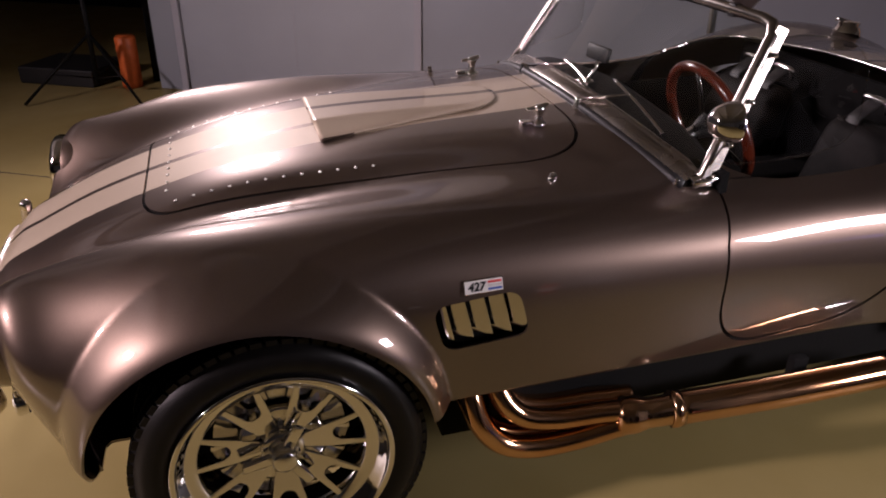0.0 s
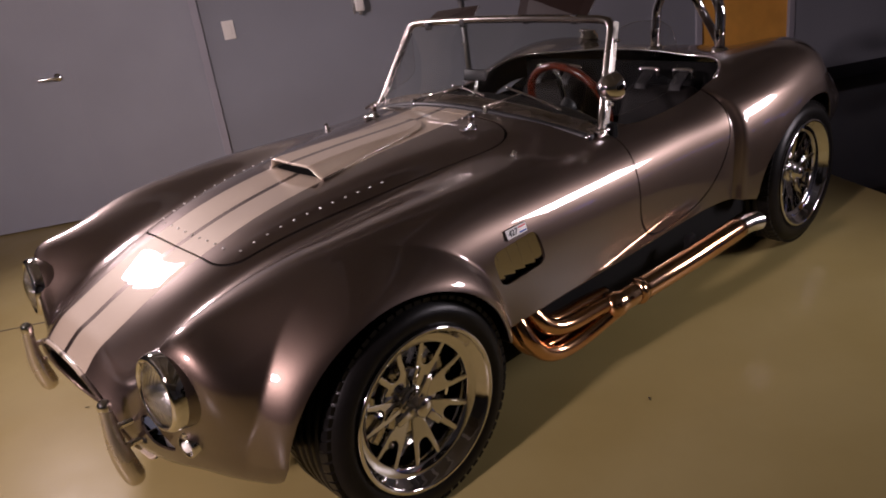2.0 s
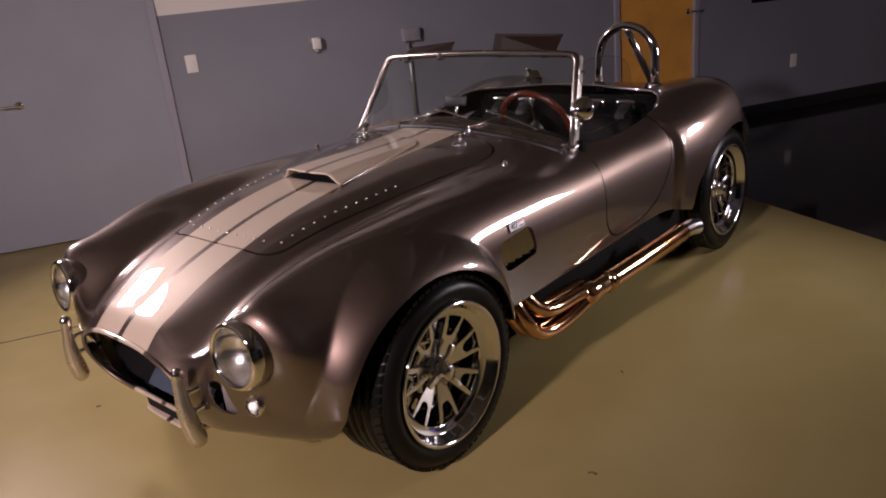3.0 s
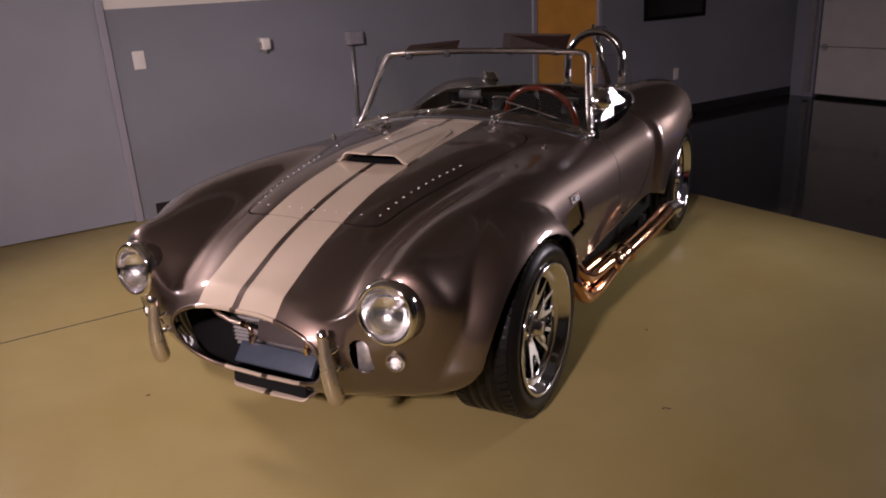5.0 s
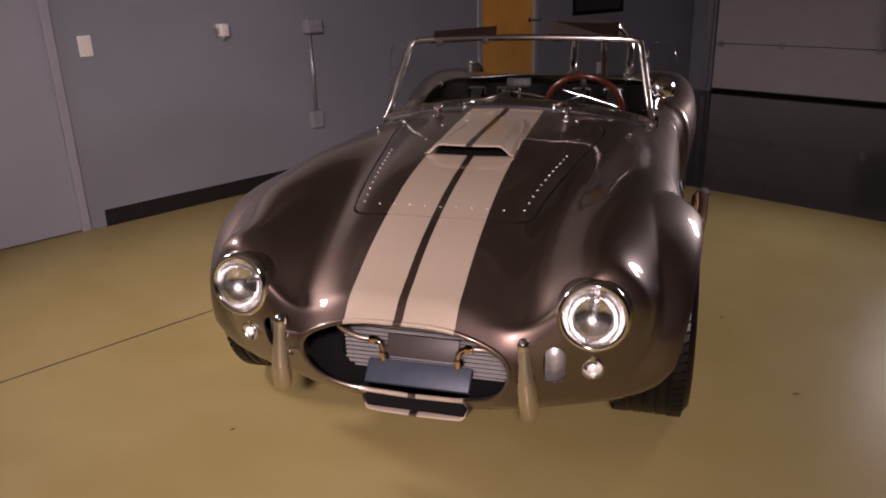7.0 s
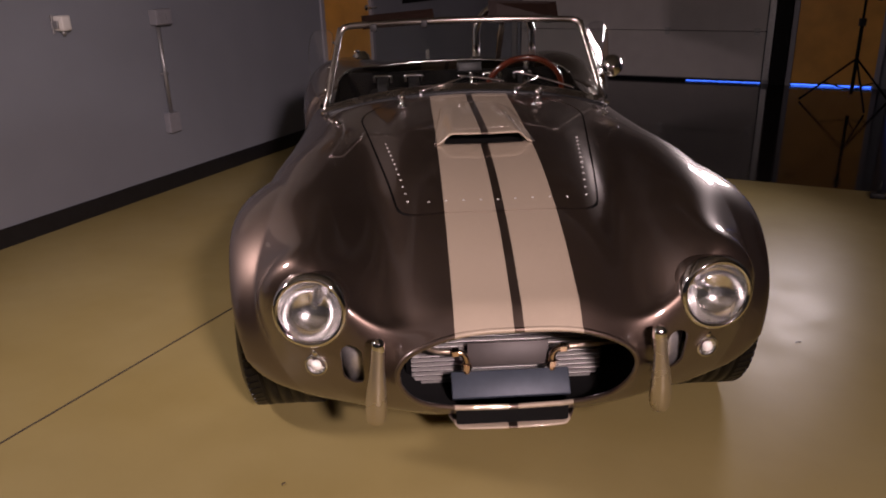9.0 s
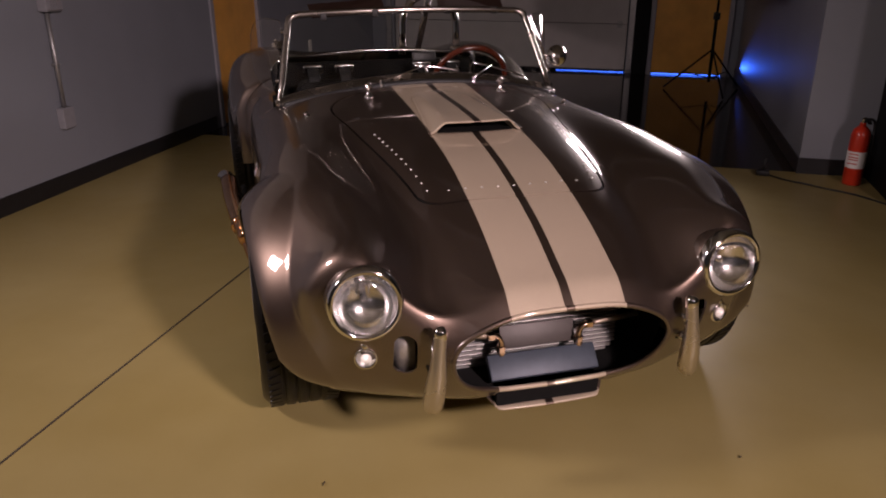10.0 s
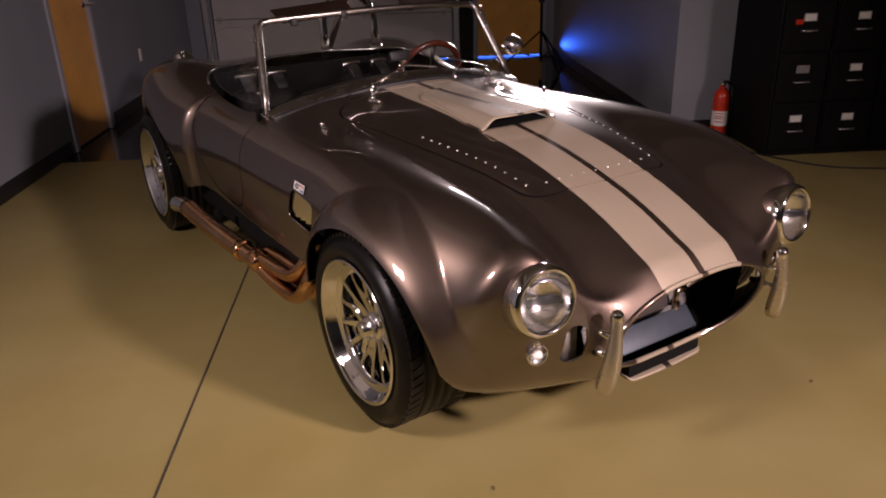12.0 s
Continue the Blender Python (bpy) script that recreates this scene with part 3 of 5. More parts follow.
part("floor_pan", box(-0.655, 0.655, 0.40, 1.88, 0.19, 0.36), WELL, sports_car, "black underside")

# ---------------------------------------------------------------- wheels
def wheel(width, name="wheel"):
    """A wheel about the local z axis, which points out of the car; the tyre's outer wall lies at z = 0."""
    w = empty_thing(name)
    R, rim = 0.308, 0.229
    prof = [(rim - 0.004, -0.012), (rim + 0.006, -0.003), (rim + 0.022, 0.003), (rim + 0.045, 0.004), (R - 0.022, -0.006), (R - 0.008, -0.018), (R - 0.002, -0.032)]
    for g in (0.062, 0.098, 0.134, 0.170):
        prof += [(R, -g + 0.0045), (R - 0.006, -g + 0.0035), (R - 0.006, -g - 0.0035), (R, -g - 0.0045)]
    prof += [(r, -width - h) for r, h in prof[6::-1]]
    tyre = part("tyre", lathe(prof, 96), RUBBER, w, "black road tyre with four running grooves")
    # shoulder blocks: slanted bars along both edges of the tread
    bars = []
    for row, (za, zb, turn) in enumerate(((-0.016, -0.054, 0.05), (-width + 0.054, -width + 0.016, -0.05))):
        for i in range(64):
            a = 2 * math.pi * (i + 0.5 * row) / 64
            vs = []
            for rr in (R - 0.012, R + 0.0015):
                for zz, s in ((za, 0), (zb, turn)):
                    for da in (-0.037, 0.037):
                        vs.append((rr * math.cos(a + da + s), rr * math.sin(a + da + s), zz))
            bars.append((vs, [(0, 1, 5, 4), (1, 3, 7, 5), (3, 2, 6, 7), (2, 0, 4, 6), (4, 5, 7, 6)]))
    tagged(part("tread", joined(*bars), RUBBER, tyre, smooth=False), kind="stuff")
    rim_prof = [(0.223, -0.012), (0.233, 0.001), (0.231, 0.006), (0.224, 0.007), (0.2190, 0.002), (0.2170, -0.009), (0.2125, -0.011), (0.2105, -0.021), (0.2062, -0.023), (0.2045, -0.031), (0.2000, -0.033), (0.179, -0.037), (0.1755, -0.042), (0.1755, -0.066), (0.182, -0.09), (0.184, -width + 0.01), (rim, -width)]
    part("rim", lathe(rim_prof, 96), CHROME, w, "polished stepped rim")
    # seven forked spokes, each with a round-ended window between its prongs
    side = [(0.034, 0.0150), (0.060, 0.0225), (0.100, 0.0305), (0.177, 0.0465), (0.177, 0.0325), (0.140, 0.0225)]
    arc = [(0.130 - 0.0190 * math.cos(a), 0.0190 * math.sin(a)) for a in np.linspace(1.35, -1.35, 9)]
    outline = side + arc + [(x, -y) for x, y in side[::-1]]
    bm = bmesh.new()
    ring = [bm.verts.new((x, y, -0.038 - 0.026 * (0.177 - x) / 0.143)) for x, y in outline]
    top = bm.faces.new(ring)
    top.normal_update()
    if top.normal.z < 0:
        top.normal_flip()
    low = bmesh.ops.extrude_face_region(bm, geom=[top])["geom"]
    for v in ring:
        v.co.z -= 0.040
    rim_edges = [e for e in bm.edges if all(v in low for v in e.verts)]
    bmesh.ops.bevel(bm, geom=rim_edges, offset=0.0035, segments=2, affect="EDGES", profile=0.6)
    bmesh.ops.recalc_face_normals(bm, faces=bm.faces[:])
    first = None
    for i in range(7):
        m = pose(0, 0, 0, 0, 0, 360 / 7 * i)
        if first is None:
            first = part("spoke", bm, CHROME, w, smooth=False)
            first.matrix_local = m
        else:
            share("spoke", first, w, m)
    part("web", lathe([(0.03, -0.084), (0.092, -0.078), (0.099, -0.080), (0.100, -0.088)], 48), CHROME, w, "recessed chrome centre between the spokes")
    part("brake_disc", lathe([(0.03, -0.10), (0.15, -0.10), (0.15, -0.125), (0.03, -0.125)], 48), POLISHED, w, "steel brake disc", smooth=False)
    part("hub_back", lathe([(0.0, -0.13), (rim - 0.05, -0.135)], 48), WELL, w)
    part("hub", lathe([(0.048, -0.10), (0.048, -0.062), (0.044, -0.056), (0.034, -0.054), (0.0, -0.054)], 36), CHROME, w)
    spin = part("spinner", lathe([(0.036, -0.058), (0.036, -0.044), (0.031, -0.038), (0.027, -0.036), (0.027, -0.018), (0.022, -0.014), (0.0, -0.012)], 30), POLISHED, w, "three-eared knock-off spinner")
    ear = None
    for i in range(3):
        vs, fs = box(0.02, 0.088, -0.011, 0.011, 0.0, 0.014, 0.004)
        vs = [(x, y * (1.3 - 5 * (x - 0.02)), z + (x - 0.02) * 0.16) for x, y, z in vs]
        m = pose(0, 0, -0.048, 0, 0, 120 * i + 35)
        if ear is None:
            ear = part("ear", (vs, fs), CHROME, spin, at=m)
        else:
            share("ear", ear, spin, m)
    return w


TYRE_X = 0.778
w0 = wheel(0.24)
w0.parent = sports_car
w0.matrix_local = Matrix.Translation((TYRE_X + 0.016, 0.020, 0.3095)) @ Matrix.Rotation(radians(90), 4, "Y")
for x, y, sign in ((TYRE_X + 0.010, 0.020, -1), (TYRE_X + 0.022, 2.205, 1), (TYRE_X + 0.064, 2.210, -1)):
    copy_thing(w0, Matrix.Translation((sign * x, y, 0.3095)) @ Matrix.Rotation(radians(90 * sign), 4, "Y") @ pose(0, 0, 0, 0, 0, 47 * y - 15 * sign))

# ---------------------------------------------------------------- windscreen
SATIN = material("satin_aluminium", (0.40, 0.37, 0.335), 0.26, 1.0, rough_var=0.06)


def screen_point(s, h):
    """s from -1 to 1 across, h from 0 at the base to 1 at the top of the windscreen."""
    x = s * (0.612 - 0.075 * h)
    base_z = 0.785 + 0.093 * (1 - abs(s) ** 2.0)
    top_z = 1.115 + 0.016 * (1 - s * s)
    base_y = 1.045 - 0.09 * (1 - s * s)
    top_y = 1.235 - 0.03 * (1 - s * s)
    return Vector((x, base_y + (top_y - base_y) * h, base_z + (top_z - base_z) * h))


windscreen = empty_thing("windscreen")
windscreen.parent = sports_car
n, mrow = 30, 10
vs = [screen_point(-0.985 + 1.97 * i / n, 0.02 + 0.96 * j / mrow) for j in range(mrow + 1) for i in range(n + 1)]
fs = [(j * (n + 1) + i, j * (n + 1) + i + 1, (j + 1) * (n + 1) + i + 1, (j + 1) * (n + 1) + i) for j in range(mrow) for i in range(n)]
pane = part("pane", (vs, fs), GLASS, windscreen, "clear windscreen glass")
pane.visible_shadow = False
outline = [screen_point(-1 + 2 * i / 24, 0) for i in range(25)] + [screen_point(1, h) for h in (0.2, 0.4, 0.6, 0.8, 0.92)]
outline += [screen_point(0.975, 0.985)] + [screen_point(1 - 2 * i / 24, 1) for i in range(1, 24)] + [screen_point(-0.975, 0.985)] + [screen_point(-1, h) for h in (0.92, 0.8, 0.6, 0.4, 0.2)]
part("frame", tube(outline, 0.0145, 12, closed=True), SATIN, windscreen, "satin metal windscreen frame")

# ---------------------------------------------------------------- lamps
def pressed_lens(r, bulge, ribs, n=44):
    """A domed glass of radius r: smooth in front, upright ribs and cross bars pressed into its back."""
    vs, fs = [], []
    grid = [[(r * u * math.sqrt(1 - v * v / 2), r * v * math.sqrt(1 - u * u / 2)) for u in np.linspace(-1, 1, n + 1)] for v in np.linspace(-1, 1, n + 1)]
    for back in (0, 1):
        for row in grid:
            for x, y in row:
                q = min((x * x + y * y) / (r * r), 1.0)
                z = bulge * (1 - q) - 0.004
                if back:
                    rib = abs(math.sin(math.pi * ribs * x / (2 * r))) if abs(y) < 0.45 * r else abs(math.sin(math.pi * ribs * 0.6 * x / (2 * r)))
                    z -= 0.0030 + 0.0015 * rib * (1 - q ** 4) + 0.0004 * abs(math.sin(9 * y / r))
                vs.append((x, y, z))
    k, half = n + 1, (n + 1) ** 2
    for j in range(n):
        for i in range(n):
            a = j * k + i
            fs.append((a, a + 1, a + k + 1, a + k))
            fs.append((half + a, half + a + k, half + a + k + 1, half + a + 1))
    rim = [i for i in range(k)] + [j * k + n for j in range(1, k)] + [n * k + i for i in range(n - 1, -1, -1)] + [j * k for j in range(n - 1, 0, -1)]
    fs += [(b, a, half + a, half + b) for a, b in zip(rim, rim[1:] + rim[:1])]
    return vs, fs


def headlamp(sign):
    h = empty_thing("headlamp")
    h.parent = sports_car
    h.matrix_local = Matrix.Translation((sign * 0.521, -0.551, 0.560)) @ Matrix.Rotation(radians(90 - 6), 4, "X") @ pose(0, 0, 0, 0, sign * 4, 0)
    part("bezel", lathe([(0.097, -0.060), (0.0985, -0.030), (0.0985, -0.016), (0.0955, -0.004), (0.0895, 0.003), (0.0835, 0.003), (0.0795, -0.002), (0.078, -0.012)], 56), CHROME, h, "chrome headlamp ring")
    part("lamp_collar", lathe([(0.0975, -0.028), (0.1005, -0.036), (0.1025, -0.055), (0.103, -0.080), (0.101, -0.11), (0.096, -0.14), (0.088, -0.18)], 56), PAINT_PLAIN, h, "painted collar round the headlamp")
    part("reflector", lathe([(0.079, -0.010), (0.075, -0.022), (0.066, -0.038), (0.051, -0.053), (0.033, -0.063), (0.015, -0.068), (0.0, -0.069)], 48), REFLECTOR, h, "mirror-bright reflector")
    lens = part("lens", pressed_lens(0.0792, 0.022, 21), FLUTED, h, "clear fluted lens")
    lens.visible_shadow = False
    part("bulb", lathe([(0, -0.07), (0.010, -0.07), (0.010, -0.05), (0.006, -0.044), (0, -0.042)], 18), CHROME, h, "bulb shield")


for sign in (1, -1):
    headlamp(sign)

# ---------------------------------------------------------------- car fittings
SKIN = body_points(200, 110)
UPPER = SKIN[:, :62].reshape(-1, 3)


def skin_z(x, y):
    """Height of the body's upper side over (x, y)."""
    d = (UPPER[:, 0] - abs(x)) ** 2 + (UPPER[:, 1] - y) ** 2 + 1e-9
    k = np.argpartition(d, 6)[:6]
    A = np.c_[np.ones(6), UPPER[k, 0] - abs(x), UPPER[k, 1] - y]
    w = 1 / np.sqrt(d[k])
    return float(np.linalg.lstsq(A * w[:, None], UPPER[k, 2] * w, rcond=None)[0][0])


FLANKS = SKIN[:, 50:96].reshape(-1, 3)


def skin_x(y, z):
    """Half width of the body's flank at (y, z)."""
    d = (FLANKS[:, 1] - y) ** 2 + (FLANKS[:, 2] - z) ** 2 + 1e-9
    k = np.argpartition(d, 4)[:4]
    w = 1 / d[k]
    return float((FLANKS[k, 0] * w).sum() / w.sum())


NOSE = SKIN[SKIN[..., 1] < -0.3]


def skin_y(x, z):
    """How far forward the nose reaches at (x, z)."""
    d = (NOSE[:, 0] - abs(x)) ** 2 + (NOSE[:, 2] - z) ** 2 + 1e-9
    k = np.argpartition(d, 4)[:4]
    w = 1 / d[k]
    return float((NOSE[k, 1] * w).sum() / w.sum())


# hood scoop
def scoop():
    nx, ny = 36, 40
    vs = []
    for j in range(ny + 1):
        s = j / ny
        y = 0.215 + 0.525 * s
        w = (0.168 - 0.05 * s) * math.sqrt(max(1 - max((s - 0.80) / 0.2, 0) ** 2, 0.0)) + 0.001
        h = 0.035 * (1 - ramp(s, -0.25, 1.0)) + 0.006 * (1 - s) if s < 1 else 0
        for i in range(nx + 1):
            t = -1 + 2 * i / nx
            x = w * t
            b = 1 - float(ramp(abs(t), 0.64, 0.93))
            vs.append((x, y - 0.012 * b * (1 - s), skin_z(x, y) + 0.002 + h * b))
    fs = [(j * (nx + 1) + i, j * (nx + 1) + i + 1, (j + 1) * (nx + 1) + i + 1, (j + 1) * (nx + 1) + i) for j in range(ny) for i in range(nx)]
    return vs, fs


thicken(part("hood_scoop", scoop(), PAINT, hood, "open-fronted air scoop with pale stripes"), 0.005, 1)


def scoop_shade():
    """Black floor and rear wall inside the scoop, painting in its shaded depth."""
    vs, nx = [], 20
    for y, up in ((0.222, 0.0035), (0.29, 0.004), (0.34, 0.028)):
        for i in range(nx + 1):
            x = (-1 + 2 * i / nx) * (0.135 - 0.08 * (y - 0.222))
            vs.append((x, y, skin_z(x, y) + up * (1 if up < 0.01 else 1 - 0.8 * float(ramp(abs(x), 0.09, 0.135)))))
    n = nx + 1
    return vs, [(j * n + i, j * n + i + 1, (j + 1) * n + i + 1, (j + 1) * n + i) for j in range(2) for i in range(nx)]


part("scoop_shade", scoop_shade(), WELL, hood, "black sheet standing in for the dark depth of the air scoop")
rivet = None


RIVET = material("dull_rivet_metal", (0.66, 0.64, 0.60), 0.42, 0.6)


def put_rivet(x, y, r=0.0042):
    global rivet
    at = Matrix.Translation((x, y, skin_z(x, y) + 0.0005)) @ Matrix.Diagonal((r / 0.0042, r / 0.0042, 1, 1))
    if rivet is None:
        rivet = part("rivet", lathe([(0.0042, 0), (0.004, 0.0016), (0.0026, 0.0028), (0, 0.0032)], 8), RIVET, hood, at=at)
    else:
        share("rivet", rivet, hood, at)


for sign in (1, -1):
    for i in range(12):
        y = -0.150 + 0.0425 * i
        put_rivet(sign * (0.288 + 0.15 * y), y)
for i in range(9):
    put_rivet(-0.204 + 0.051 * i, -0.172)
for sign in (1, -1):
    for i in range(14):
        s = 0.06 + 0.66 * i / 13
        put_rivet(sign * (0.161 - 0.05 * s), 0.215 + 0.525 * s, 0.0026)


def hood_latch(sign):
    x, y = sign * 0.277, 0.77
    z = skin_z(x, y)
    latch = part("hood_latch", lathe([(0.017, 0), (0.017, 0.006), (0.009, 0.010), (0.009, 0.028), (0.013, 0.033), (0.013, 0.043), (0.007, 0.047), (0, 0.048)], 20), CHROME, sports_car, "chrome turn-handle hood latch", at=pose(x, y, z) @ Matrix.Scale(1.15, 4))
    part("handle", tube(smooth_path([(-0.005, -0.030, 0.036), (0, 0, 0.042), (0.008, 0.018, 0.048)], 5), [0.0045] * 5 + [0.006] * 4 + [0.0045] * 2, 8), CHROME, latch)
    part("keeper", box(-0.009, 0.009, -0.045, -0.018, 0, 0.012, 0.003), CHROME, latch)


def stud(x, y, r=0.009):
    part("chrome_stud", lathe([(r, -0.002), (r, 0.003), (r * 0.6, 0.006), (r * 0.6, 0.010), (r * 0.9, 0.013), (r * 0.6, 0.017), (0, 0.018)], 14), CHROME, sports_car, at=pose(x, y, skin_z(x, y), 0, 25 if x > 0 else -25, 0))


for sign in (1, -1):
    hood_latch(sign)
    stud(sign * 0.53, 0.70, 0.011)
    stud(sign * 0.60, 0.985, 0.006)
    stud(sign * 0.61, 1.035, 0.006)

# wipers
def wiper(px, elbow, b0, b1):
    base = Vector((px, 0.915, skin_z(px, 0.915)))
    w = part("wiper", lathe([(0.012, -0.004), (0.012, 0.008), (0.008, 0.014), (0.010, 0.022), (0.006, 0.028), (0, 0.029)], 16), CHROME, sports_car, "chrome windscreen wiper", at=Matrix.Translation(base))
    part("arm", [*map(list, tube([Vector((0, 0, 0.02)), elbow - base], [0.005, 0.0032], 8))], CHROME, w)
    part("blade", [*map(list, tube(smooth_path([b0 - base, (b0 + b1) / 2 - base + Vector((0, 0.003, 0.002)), b1 - base], 5), 0.0048, 8))], CHROME, w)


def on_screen(s, h, off=0.012):
    p = screen_point(s, h)
    return p + Vector((0, -0.85, 0.5)) * off


wiper(-0.197, on_screen(0.05, 0.15), on_screen(-0.06, 0.14), on_screen(0.25, 0.06))
wiper(0.204, on_screen(0.52, 0.16), on_screen(0.38, 0.19), on_screen(0.78, 0.07))

# chrome sill along the windscreen's foot
low = [screen_point(-1 + 2 * i / 30, 0.0) for i in range(31)]


def base_band():
    """A flat bright strip that leans from the scuttle up to the frame."""
    vs = []
    for p in low:
        for dy, dz in ((-0.050, -0.020), (-0.046, -0.010), (-0.014, 0.010), (0.000, 0.011), (0.006, -0.012)):
            vs.append((p.x, p.y + dy, p.z + dz))
    return vs, [(i * 5 + j, (i + 1) * 5 + j, (i + 1) * 5 + j + 1, i * 5 + j + 1) for i in range(30) for j in range(4)]


part("screen_base", base_band(), SATIN, windscreen, "satin bright base moulding")
part("rubber_seal", tube([p + Vector((0, -0.046, -0.019)) for p in low], 0.013, 10), BLACK, windscreen)
for sign in (1, -1):
    post = [screen_point(sign * 1.0, h) + Vector((sign * 0.006, 0.012, 0)) for h in (-0.05, 0.25, 0.5, 0.75, 0.98)]
    plate = []
    for p in post:
        for dx, dy, dz in ((0.006, -0.017, 0.006), (0.006, 0.017, -0.006), (-0.004, 0.017, -0.006), (-0.004, -0.017, 0.006)):
            plate.append((p.x + sign * dx, p.y + dy, p.z + dz))
    add_bevel(part("post", (plate, [(i * 4 + j, i * 4 + (j + 1) % 4, i * 4 + 4 + (j + 1) % 4, i * 4 + 4 + j) for i in range(4) for j in range(4)] + [(3, 2, 1, 0), (16, 17, 18, 19)]), SATIN, windscreen, "flat satin side post", smooth=False), 0.002)
    foot = screen_point(sign, 0)
    part("post_foot", box(-0.022, 0.022, -0.03, 0.034, -0.012, 0.006, 0.004), CHROME, windscreen, at=pose(foot.x, foot.y, foot.z, 8, sign * 18, 0))
    for h in (0.22, 0.5, 0.8):
        p = screen_point(sign, h)
        part("hinge_knob", lathe([(0, -0.008), (0.006, -0.006), (0.007, 0.0), (0.005, 0.007), (0, 0.008)], 12), CHROME, windscreen, at=pose(p.x + sign * 0.02, p.y + 0.02, p.z, 0, 90, 0))


# tinted visors clipped to the top of the frame, and side wind wings
SMOKE = material("smoked_acrylic", (0.014, 0.007, 0.005), 0.45, spec=0.3)
for name, corners in (("sun_visor", ((0.123, 1.212, 1.128), (0.438, 1.222, 1.120), (0.438, 1.297, 1.192), (0.123, 1.245, 1.208))), ("sun_visor", ((-0.118, 1.20, 1.122), (-0.44, 1.21, 1.105), (-0.448, 1.321, 1.152), (-0.124, 1.262, 1.178)))):
    a, b, c, d = [Vector(p) for p in corners]
    nrm = (b - a).cross(d - a).normalized() * 0.0025
    vs = [p + s * nrm for s in (-1, 1) for p in (a, b, c, d)]
    v = part(name, (vs, [(3, 2, 1, 0), (4, 5, 6, 7), (0, 1, 5, 4), (1, 2, 6, 5), (2, 3, 7, 6), (3, 0, 4, 7)]), SMOKE, windscreen, "smoked acrylic sun visor", smooth=False)
    for s in (0.15, 0.85):
        p = a.lerp(b, s)
        part("visor_clip", box(-0.014, 0.014, -0.01, 0.012, -0.016, 0.016, 0.003), BLACK, windscreen, at=Matrix.Translation(p))
CLEAR = glass_material("clear_acrylic", (0.93, 0.93, 0.92))
for sign in (1, -1):
    ring = smooth_path([(sign * x, y, z) for x, y, z in ((0.628, 1.075, 0.835), (0.60, 1.145, 0.955), (0.572, 1.215, 1.075), (0.62, 1.285, 1.10), (0.685, 1.35, 1.075), (0.708, 1.365, 0.97), (0.70, 1.34, 0.87), (0.665, 1.18, 0.83))], 5, closed=True)
    k = len(ring)
    mid = sum(ring, Vector()) / k
    wing = part("wind_wing", (list(ring) + [mid], [(i, (i + 1) % k, k) for i in range(k)]), CLEAR, windscreen, "clear acrylic wind wing", smooth=False)
    wing.visible_shadow = False
    part("edge", tube(ring, 0.0022, 6, closed=True), CLEAR, wing)

# mirrors
side_mirror = part("side_mirror", lathe([(0.0, -0.062), (0.018, -0.058), (0.034, -0.044), (0.044, -0.022), (0.047, 0.0), (0.048, 0.006), (0.044, 0.010), (0.043, 0.004), (0.0, 0.003)], 32), CHROME, sports_car, "chrome bullet side mirror", at=pose(0.652, 1.075, 0.927, -90, 0, -12))
part("stalk", tube([(-0.012, 0.0, -0.012), (-0.062, 0.0, -0.006)], [0.011, 0.009], 12), CHROME, side_mirror)
inner = part("rear_view_mirror", box(-0.054, 0.054, -0.008, 0.008, -0.022, 0.022, 0.006), BLACK, sports_car, "small black rear-view mirror on a chrome stalk", at=pose(0.02, 1.06, 0.945, -12, 0, 6))
part("stalk", tube(smooth_path([(0, 0.004, -0.02), (0.005, 0.0, -0.05), (0, -0.015, -0.085)], 5), 0.006, 10), CHROME, inner)
part("stalk_foot", lathe([(0.03, -0.006), (0.028, 0.004), (0.014, 0.010), (0, 0.012)], 18), CHROME, inner, at=pose(0, -0.015, -0.086))

# side vents with chromed louvres, and badge plates
vent_slat = None
for sign in (1, -1):
    x0 = skin_x(0.46, 0.57)
    vent = part("side_vent", box(-0.006, 0.0, -0.135, 0.135, -0.085, 0.085), WELL, sports_car, "recessed side vent", at=pose(sign * (x0 - 0.055), 0.455, 0.57))
    for i in range(5):
        vs, fs = box(-0.0012, 0.0012, -0.025, 0.025, -0.044, 0.066, 0.0008, 1)
        vs = [(x, y - 0.25 * z, z) for x, y, z in vs]
        m = pose(sign * 0.028, -0.086 + 0.044 * i, 0, 0, 0, -sign * 27) @ Matrix.Diagonal((1, 1, 1, 1))
        if vent_slat is None:
            vent_slat = part("slat", (vs, fs), CHROME, vent, at=m, smooth=False)
        else:
            share("slat", vent_slat, vent, m)

